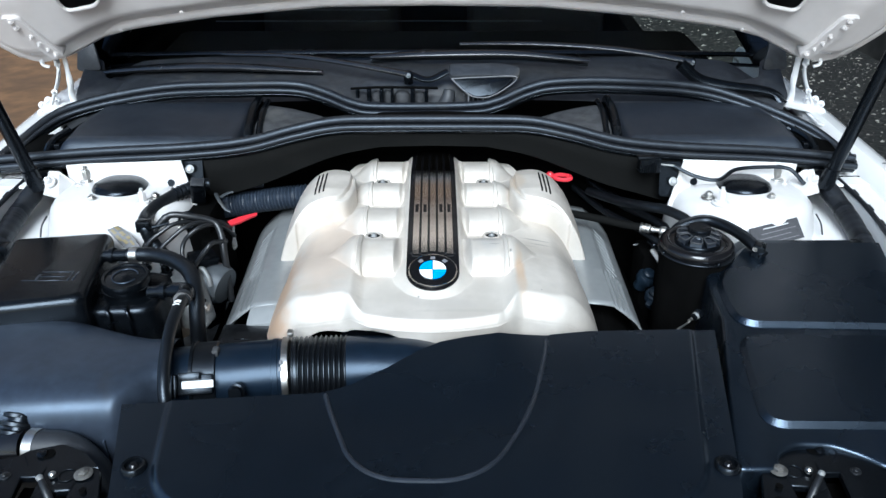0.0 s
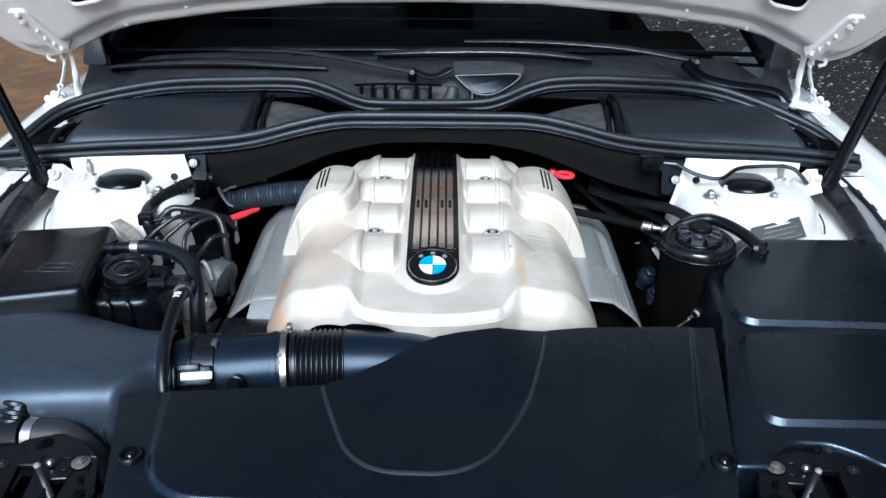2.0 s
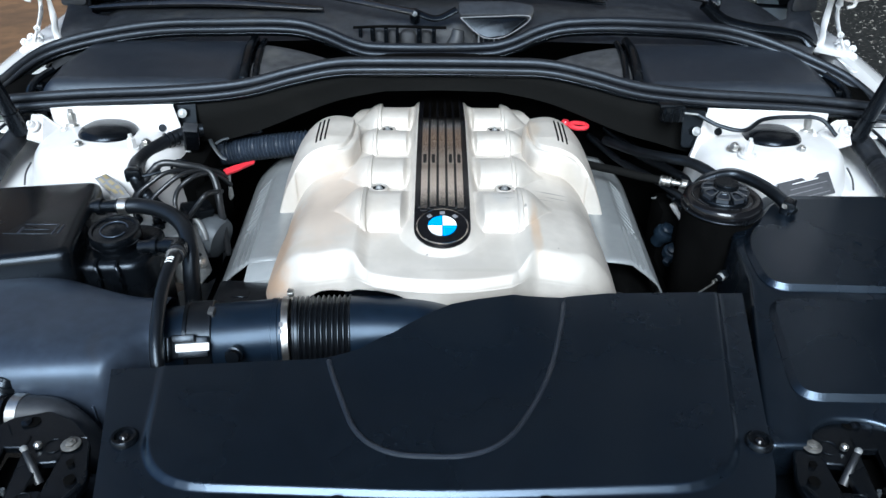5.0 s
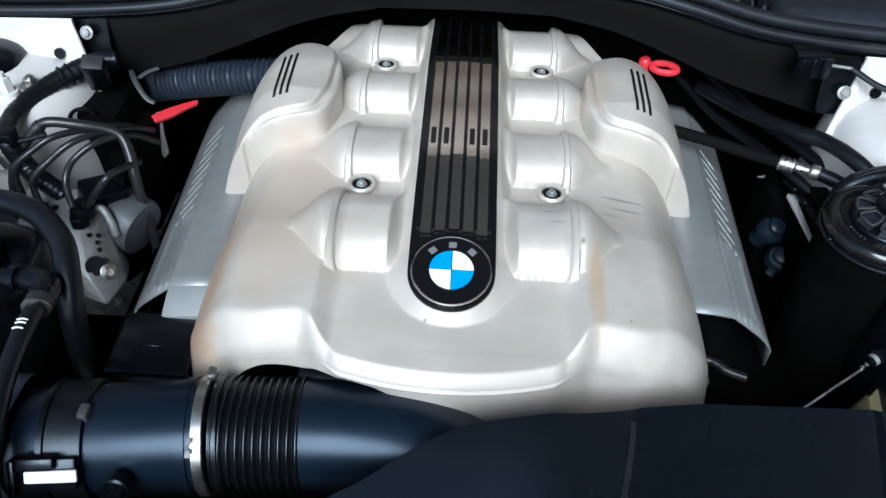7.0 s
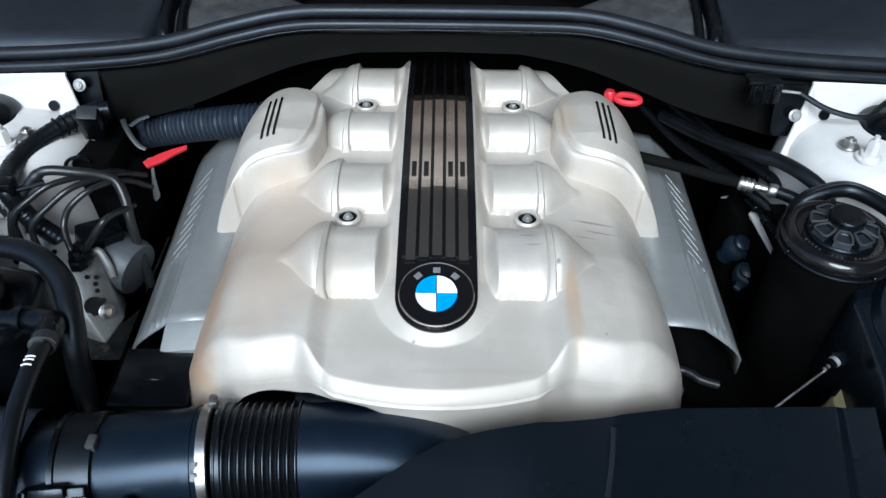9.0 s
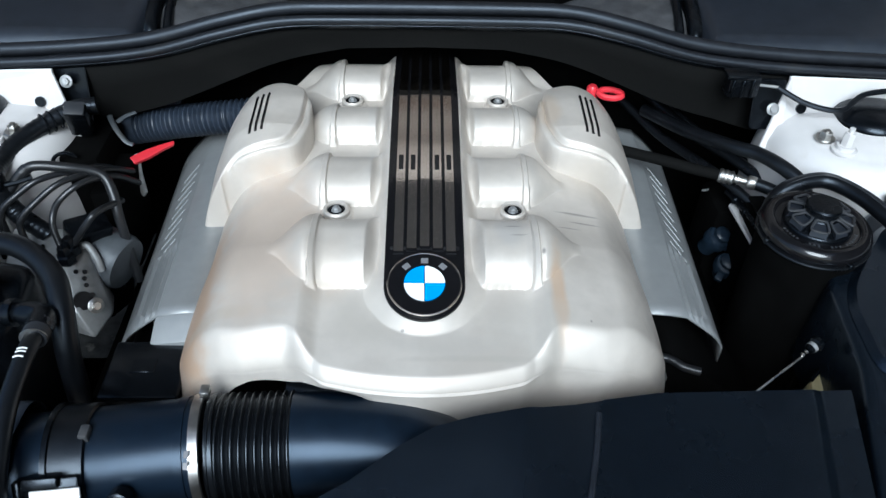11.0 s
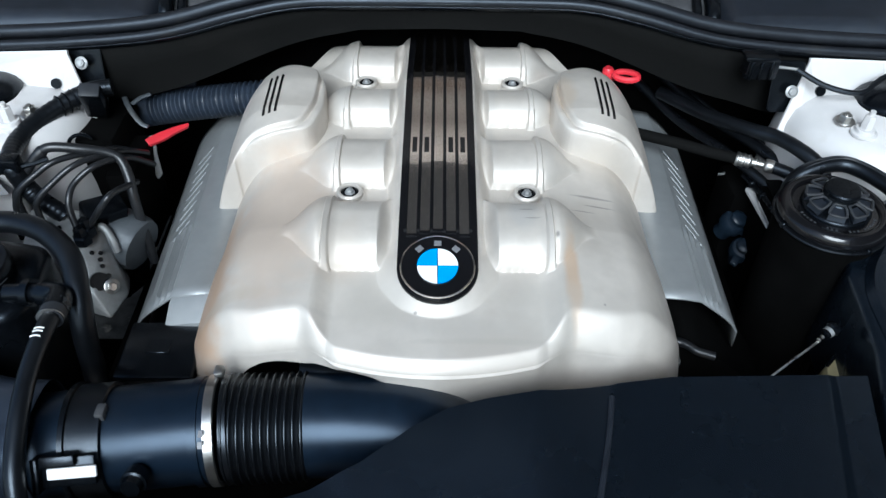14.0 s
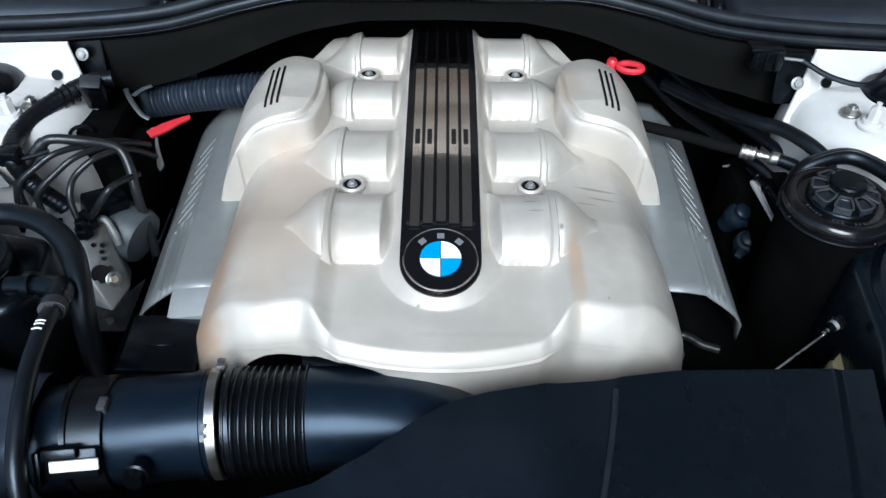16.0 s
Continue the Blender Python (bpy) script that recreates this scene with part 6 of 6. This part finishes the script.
lo = thing("ribbed_cable", "thick taped black cable across the tower", "cable", (-0.46, 1.2, 0.95))
CABLE = [(-0.400, 1.285, 0.955), (-0.424, 1.276, 0.955), (-0.452, 1.250, 0.950), (-0.474, 1.218, 0.944), (-0.482, 1.185, 0.940), (-0.474, 1.152, 0.938), (-0.466, 1.146, 0.915), (-0.452, 1.142, 0.895), (-0.430, 1.138, 0.875)]
IC = Matrix.Translation((0.46, -1.2, -0.95))
part("sleeve", moved(tube(CABLE, lambda t: 0.0108 + 0.0004 * math.sin(t * 260), 14, 14), IC), RUBBER, lo)
for k in range(3):
    c = Vector(CABLE[2]) + Vector((0.006 * k, 0.007 * k, 0.0))
    part("tie", moved(tube([c + Vector((0.0125 * math.cos(a) * 0.7, -0.0125 * math.cos(a) * 0.7, 0.0125 * math.sin(a))) for a in np.linspace(0, 2 * math.pi, 17)], 0.0011, 6, 0), IC), BLACK, lo)
part("connector", moved(moved(box(-0.0125, 0.0125, -0.008, 0.008, -0.030, 0.024, 0.0025), Matrix.Translation((-0.412, 1.255, 0.955)) @ pose(0, 0, 0, 30, 8, 10)), IC), BLACK, lo)
part("connector_cap", moved(moved(box(-0.011, 0.011, -0.0085, 0.0085, 0.024, 0.027, 0.001), Matrix.Translation((-0.412, 1.255, 0.955)) @ pose(0, 0, 0, 30, 8, 10)), IC), GREY_RUBBER, lo)
part("clip", moved(box(-0.486, -0.462, 1.140, 1.158, 0.930, 0.950, 0.003), IC), BLACK, lo)
part("clip_arm", moved(tube([(-0.464, 1.150, 0.936), (-0.448, 1.155, 0.938), (-0.436, 1.160, 0.940)], 0.0035, 8, 4), IC), BLACK, lo)
rb = thing("relay_bracket", "black relay holder beside the brake unit", "bracket", (-0.36, 1.25, 0.88))
part("body", box(-0.045, -0.008, -0.05, 0.04, -0.12, 0.005, 0.008), DARK, rb)
part("shroud", box(-0.090, -0.030, -0.025, 0.075, -0.12, 0.040, 0.012), DARK, rb)
part("bracket_ring", tube([(-0.066 + 0.014 * math.cos(a), -0.03 + 0.004 * math.cos(a), 0.035 + 0.015 * math.sin(a)) for a in np.linspace(0.5, 5.2, 25)], 0.0024, 8, 0), BLACK, rb)
part("metal_edge", plate(rounded([(-0.010, 0.027), (-0.003, 0.029), (0.001, 0.004), (0.009, -0.020), (0.004, -0.028), (-0.001, -0.022), (-0.006, 0.0)], 0.002), 0.003, 0.0008, 1, pose(-0.006, 0.020, -0.020, 62, 0, -12)), ALU, rb, "bare metal edge")
part("bracket_nut", moved(hexhead(0.0058, 0.007), pose(-0.083, -0.031, 0.026, 30)), STEEL, rb)

# ---- coolant hoses ----
h1 = thing("vent_hose", "black rubber coolant vent hose with a metal band", "hose", (-0.45, 1.05, 0.93))
I1 = Matrix.Translation((0.45, -1.05, -0.93))
part("hose", moved(tube([(-0.468, 1.058, 0.935), (-0.43, 1.056, 0.936), (-0.395, 1.042, 0.935), (-0.362, 1.012, 0.930), (-0.345, 0.975, 0.915), (-0.343, 0.955, 0.88), (-0.345, 0.945, 0.82)], 0.0115, 16, 8), I1), RUBBER, h1)
part("band", moved(tube([(-0.464, 1.058, 0.935), (-0.452, 1.057, 0.9355)], 0.0125, 16, 2), I1), STEEL, h1, "bright metal band")
part("stub", moved(tube([(-0.505, 1.060, 0.933), (-0.462, 1.058, 0.935)], 0.0095, 14, 2), I1), BLACK, h1)
part("stub_ring", moved(tube([(-0.497, 1.060, 0.933), (-0.490, 1.0595, 0.933)], 0.0125, 14, 2), I1), BLACK, h1)
h2 = thing("overflow_hose", "black rubber hose with elbow fitting and white mark", "hose", (-0.36, 0.96, 0.93))
I2 = Matrix.Translation((0.36, -0.96, -0.93))
part("fitting", moved(tube([(-0.412, 0.975, 0.918), (-0.385, 0.972, 0.922), (-0.360, 0.966, 0.926)], 0.0095, 14, 4), I2), BLACK, h2)
part("fitting_ring", moved(tube([(-0.392, 0.973, 0.921), (-0.384, 0.972, 0.922)], 0.0135, 14, 2), I2), BLACK, h2)
part("elbow", moved(tube([(-0.372, 0.968, 0.925), (-0.354, 0.960, 0.929), (-0.350, 0.940, 0.932)], 0.0125, 14, 6), I2), BLACK, h2)
part("band", moved(tube([(-0.350, 0.950, 0.931), (-0.3495, 0.930, 0.933)], 0.0116, 18, 2), I2), GREY_RUBBER, h2)
part("band_edge", moved(tube([(-0.3496, 0.931, 0.933), (-0.3494, 0.9300, 0.933)], 0.0119, 18, 2), I2), STEEL, h2)
part("hose", moved(tube([(-0.350, 0.940, 0.932), (-0.346, 0.905, 0.938), (-0.346, 0.865, 0.930), (-0.342, 0.825, 0.918), (-0.337, 0.790, 0.900), (-0.332, 0.768, 0.87), (-0.330, 0.760, 0.82)], 0.0082, 16, 8), I2), RUBBER, h2)
for y in (0.908, 0.9045, 0.899):
    part("white_mark", moved(tube([(-0.351, y, 0.9448), (-0.346, y, 0.9466), (-0.342, y, 0.9455)], 0.0008, 6, 3), I2), LABEL, h2)

ob = thing("engine_mount_box", "matt black plastic box below the engine cover", "plastic box", (-0.285, 0.97, 0.80))
part("box_body", box(-0.035, 0.04, -0.035, 0.035, -0.05, 0.034, 0.008), BLACK, ob)
part("lid", box(-0.037, 0.042, -0.037, 0.037, 0.034, 0.042, 0.004), BLACK, ob)
part("raised_mark", box(-0.012, 0.012, -0.006, 0.012, 0.042, 0.0432, 0.0005, 1), BLACK, ob)
rc = thing("radiator_hose_elbow", "glossy black quick-connect hose elbow with band", "hose", (-0.49, 0.735, 0.845))
part("elbow", tube([(-0.22, -0.006, -0.030), (-0.10, -0.008, -0.016), (-0.03, -0.008, 0.006), (0.002, -0.010, 0.010)], lambda t: 0.0175 + 0.0035 * float(step(t, 0.5, 0.8)), 22, 8), BLACK_GLOSS, rc)
for k, (r, z) in enumerate(((0.0225, 0.016), (0.0215, 0.024), (0.0195, 0.032))):
    part("collar_ring", moved(lathe([(r - 0.003, -0.0035), (r, -0.002), (r, 0.002), (r - 0.003, 0.0035)], 28), pose(-0.016, 0.006 + 0.007 * k, z, -42, 10)), RUBBER, rc)
part("collar_core", moved(lathe([(0.0175, 0.0), (0.0175, 0.036), (0.010, 0.038)], 24), pose(-0.016, -0.004, 0.006, -42, 10)), BLACK, rc)
part("release_tab", box(-0.044, -0.030, -0.016, -0.006, 0.018, 0.023, 0.0015), PUMP, rc)
part("band", tube([(0.006, -0.010, 0.010), (0.018, -0.011, 0.010)], 0.0215, 24, 2), STEEL, rc, "bright metal band")
part("hose", tube([(0.014, -0.011, 0.010), (0.050, -0.012, 0.006), (0.078, -0.022, -0.014), (0.10, -0.034, -0.05)], 0.0205, 20, 6), GREY_RUBBER, rc, "dull grey rubber sleeve")


# ---- bonnet locks ----
def lock_part(t, s, name, data, material, label="", smooth=True):
    """A piece of a lock, in the coordinates of the +x one; the other is its mirror image."""
    return part(name, data if s > 0 else mirrored(data), material, t, label, smooth)


def bonnet_lock(s):
    t = thing("bonnet_lock", "black stamped steel bonnet lock with plated bolts", "bonnet lock", (s * 0.43, 0.64, 0.872), group="bonnet locks")
    c = lambda pts: [(x - 0.43, y - 0.64) for x, y in pts]
    # base plate with two tall windows: its webs are laid round them
    webs = ([(0.372, 0.545), (0.397, 0.545), (0.397, 0.672), (0.376, 0.672), (0.356, 0.612)], [(0.376, 0.670), (0.470, 0.670), (0.485, 0.684), (0.470, 0.699), (0.434, 0.710), (0.403, 0.696)], [(0.414, 0.545), (0.424, 0.545), (0.438, 0.654), (0.438, 0.672), (0.412, 0.672)],
            [(0.395, 0.545), (0.416, 0.545), (0.416, 0.598), (0.395, 0.600)], [(0.395, 0.636), (0.416, 0.634), (0.416, 0.672), (0.395, 0.672)], [(0.444, 0.545), (0.560, 0.545), (0.548, 0.640), (0.510, 0.680), (0.470, 0.690), (0.457, 0.672), (0.458, 0.654)], [(0.422, 0.545), (0.446, 0.545), (0.450, 0.584), (0.426, 0.584)], [(0.436, 0.654), (0.460, 0.654), (0.460, 0.672), (0.436, 0.672)])
    for k, q in enumerate(webs):
        lock_part(t, s, "plate", plate(rounded(c(q), 0.004 if k else 0.010), 0.008, 0.0012, 1, pose(0, 0, 0.0004 * k)), BLACK)
    lock_part(t, s, "rim_flange", tube([(x - 0.43, y - 0.64, 0.002) for x, y in ((0.360, 0.606), (0.374, 0.580), (0.395, 0.562), (0.420, 0.548))], 0.003, 8, 5), BLACK)
    # Sheet under the windows, its near-black standing for shade below.
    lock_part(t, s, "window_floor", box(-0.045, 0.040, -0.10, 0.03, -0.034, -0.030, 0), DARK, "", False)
    # spring catch in the first window
    lock_part(t, s, "catch", tube([(-0.022, -0.022, -0.010), (-0.012, -0.010, 0.004), (-0.001, 0.003, 0.012)], lambda u: 0.0048 - 0.0016 * u, 12, 5, 0.7), PIPE, "grey steel catch")
    lock_part(t, s, "catch_tip", moved(lathe([(0.0036, -0.002), (0.0040, 0.002), (0.002, 0.004)], 14), pose(-0.001, 0.003, 0.012, -20, 25)), ALU)
    for k in range(4):
        lock_part(t, s, "spring_coil", tube([(-0.0115 + 0.010 * math.cos(a), -0.032 - 0.004 * k + 0.0025 * math.sin(a), -0.016) for a in np.linspace(0, 2 * math.pi, 17)], 0.0011, 6, 0), PUMP)
    lock_part(t, s, "pivot_pin", moved(lathe([(0.0042, 0), (0.0042, 0.004), (0.0022, 0.006)], 14), pose(-0.008, 0.015, 0.003)), STEEL)
    lock_part(t, s, "mounting_bolt", moved(hexhead(0.0062, 0.005, 1.65), pose(-0.040, 0.019, 0.002)), GRIMY, "dull plated bolt with a wide washer")
    lock_part(t, s, "small_bolt", moved(hexhead(0.0040, 0.004, 1.5), pose(0.046, 0.016, 0.002)), PIPE)
    lock_part(t, s, "rivet", moved(lathe([(0.0060, 0.001), (0.0055, 0.003), (0.003, 0.0042)], 18), pose(0.020, 0.050, 0.001)), BLACK)
    for x, y, r in ((-0.023, 0.017, 0.0095), (-0.020, -0.052, 0.008), (0.028, -0.050, 0.009)):
        lock_part(t, s, "pressed_ring", tube([(x + r * math.cos(a), y + r * math.sin(a), 0.0022) for a in np.linspace(0, 6.28, 24)], 0.0008, 6, 0), BLACK)
    for x, y, r in ((0.014, 0.052, 0.0075), (-0.049, -0.006, 0.0038), (-0.057, -0.028, 0.0058), (0.010, -0.040, 0.0035)):
        lock_part(t, s, "hole", moved(lathe([(r, 0.0), (r, 0.0038)], 16), pose(x, y, 0.0 if r < 0.007 else -0.002)), DARK)
    lock_part(t, s, "slot_peg", moved(lathe([(0.0028, -0.02), (0.0028, -0.012)], 10), pose(0.014, -0.028, 0)), PUMP)


for s in (-1, 1):
    bonnet_lock(s)
fr = part("front_carrier", box(-0.62, 0.62, 0.44, 0.66, 0.74, 0.835, 0.012), BLACK)
tagged(fr, "black front carrier panel under the locks", "panel", kind="structure")
ft = part("felt_tag", box(-0.366, -0.352, 0.688, 0.704, 0.862, 0.874, 0.002), LABEL)
tagged(ft, "small white tag under the shroud edge", "tag")

# masses of the engine below the cover, near-black to hold the shade there
en = thing("engine_block", "engine block below the cover, near-black for the shade there", "engine", (0, 1.2, 0.4))
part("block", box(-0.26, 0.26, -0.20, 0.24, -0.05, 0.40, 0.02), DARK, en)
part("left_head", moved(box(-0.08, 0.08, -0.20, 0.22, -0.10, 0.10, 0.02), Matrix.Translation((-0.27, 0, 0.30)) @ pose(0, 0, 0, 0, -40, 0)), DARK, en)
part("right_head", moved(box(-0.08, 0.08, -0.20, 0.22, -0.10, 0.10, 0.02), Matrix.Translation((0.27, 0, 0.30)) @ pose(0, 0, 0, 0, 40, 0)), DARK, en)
part("throttle_body", moved(lathe([(0.05, -0.06), (0.05, 0.05)], 28), Matrix.Translation((-0.07, -0.26, 0.43)) @ pose(0, 0, 0, 0, 90, 0)), BLACK, en)

# small connector clipped to the seal with its wire
sc = thing("sensor_connector", "small black connector clipped under the firewall seal", "connector", (0.390, 1.296, 0.990))
part("body", box(-0.022, 0.016, -0.012, 0.010, -0.016, 0.012, 0.003), BLACK, sc)
part("lid", box(-0.028, 0.012, -0.016, 0.006, 0.010, 0.016, 0.002), BLACK, sc)
for k in range(3):
    part("rib", box(-0.020 + 0.012 * k, -0.016 + 0.012 * k, -0.016, -0.010, -0.014, 0.010, 0.001, 1), BLACK, sc)
part("grey_plug", tube([(0.016, -0.004, -0.002), (0.042, -0.006, -0.004)], 0.0018, 10, 2), ALU, sc)
part("wire", tube([(0.040, -0.006, -0.004), (0.075, -0.020, -0.018), (0.115, -0.028, -0.022), (0.150, -0.010, -0.010), (0.20, -0.008, -0.006), (0.245, -0.012, -0.008), (0.27, -0.03, -0.03)], 0.0036, 8, 8), RUBBER, sc)
for s in (-1, 1):
    cl = thing("drain_clip", "small black clip at the filter housing end", "clip", (s * 0.705, 1.375, 0.985), group="housing clips")
    part("bracket", tube([(s * -0.02, 0.03, 0.03), (s * 0.0, 0.0, 0.02), (s * 0.004, -0.03, 0.0), (s * -0.012, -0.045, -0.02)], 0.007, 8, 5), BLACK, cl)
    part("tab", box(-0.014, 0.014, -0.012, 0.010, -0.006, 0.016, 0.003), BLACK, cl)

# Dark blocks added where the tower's white flank lies in shade.
ib = thing("shade_block", "dark filler beside the reservoir, added in place of shade", "insulation", (0.42, 1.19, 0.75))
part("front_filler", box(-0.018, 0.055, -0.09, 0.045, -0.20, 0.112, 0.012), DARK, ib)
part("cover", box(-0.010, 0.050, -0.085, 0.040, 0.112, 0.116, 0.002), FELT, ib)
part("rear_filler", box(-0.038, 0.020, 0.050, 0.125, -0.20, 0.080, 0.012), DARK, ib)
cb = thing("chassis_brace", "white painted brace below the refrigerant fitting", "brace", (0.41, 1.22, 0.845))
part("arm", plate(rounded([(-0.017, 0.018), (-0.009, 0.023), (0.003, -0.037), (-0.011, -0.064)], 0.002), 0.004, 0.001, 1), WHITE_DUSTY, cb)
part("gusset", plate(rounded([(-0.004, 0.038), (0.024, 0.011), (0.004, -0.034)], 0.002), 0.004, 0.001, 1), WHITE_DUSTY, cb)
part("loom", tube([(-0.016, 0.036, 0.006), (-0.006, -0.008, 0.010), (0.000, -0.050, 0.008), (0.002, -0.075, -0.01)], 0.0040, 10, 5), BLACK, cb, "taped cable along the brace")
for k in range(3):
    part("cable_clip", moved(box(-0.0055, 0.0055, -0.003, 0.003, -0.004, 0.005, 0.001, 1), Matrix.Translation((-0.011 + 0.005 * k, 0.014 - 0.024 * k, 0.009)) @ pose(0, 0, 0, 0, 0, 12)), BLACK, cb)
part("tab", plate(rounded([(-0.034, 0.072), (-0.014, 0.080), (-0.006, 0.071)], 0.002), 0.003, 0.0008, 1, pose(0, 0, -0.018)), ALU, cb, "bare metal tab")
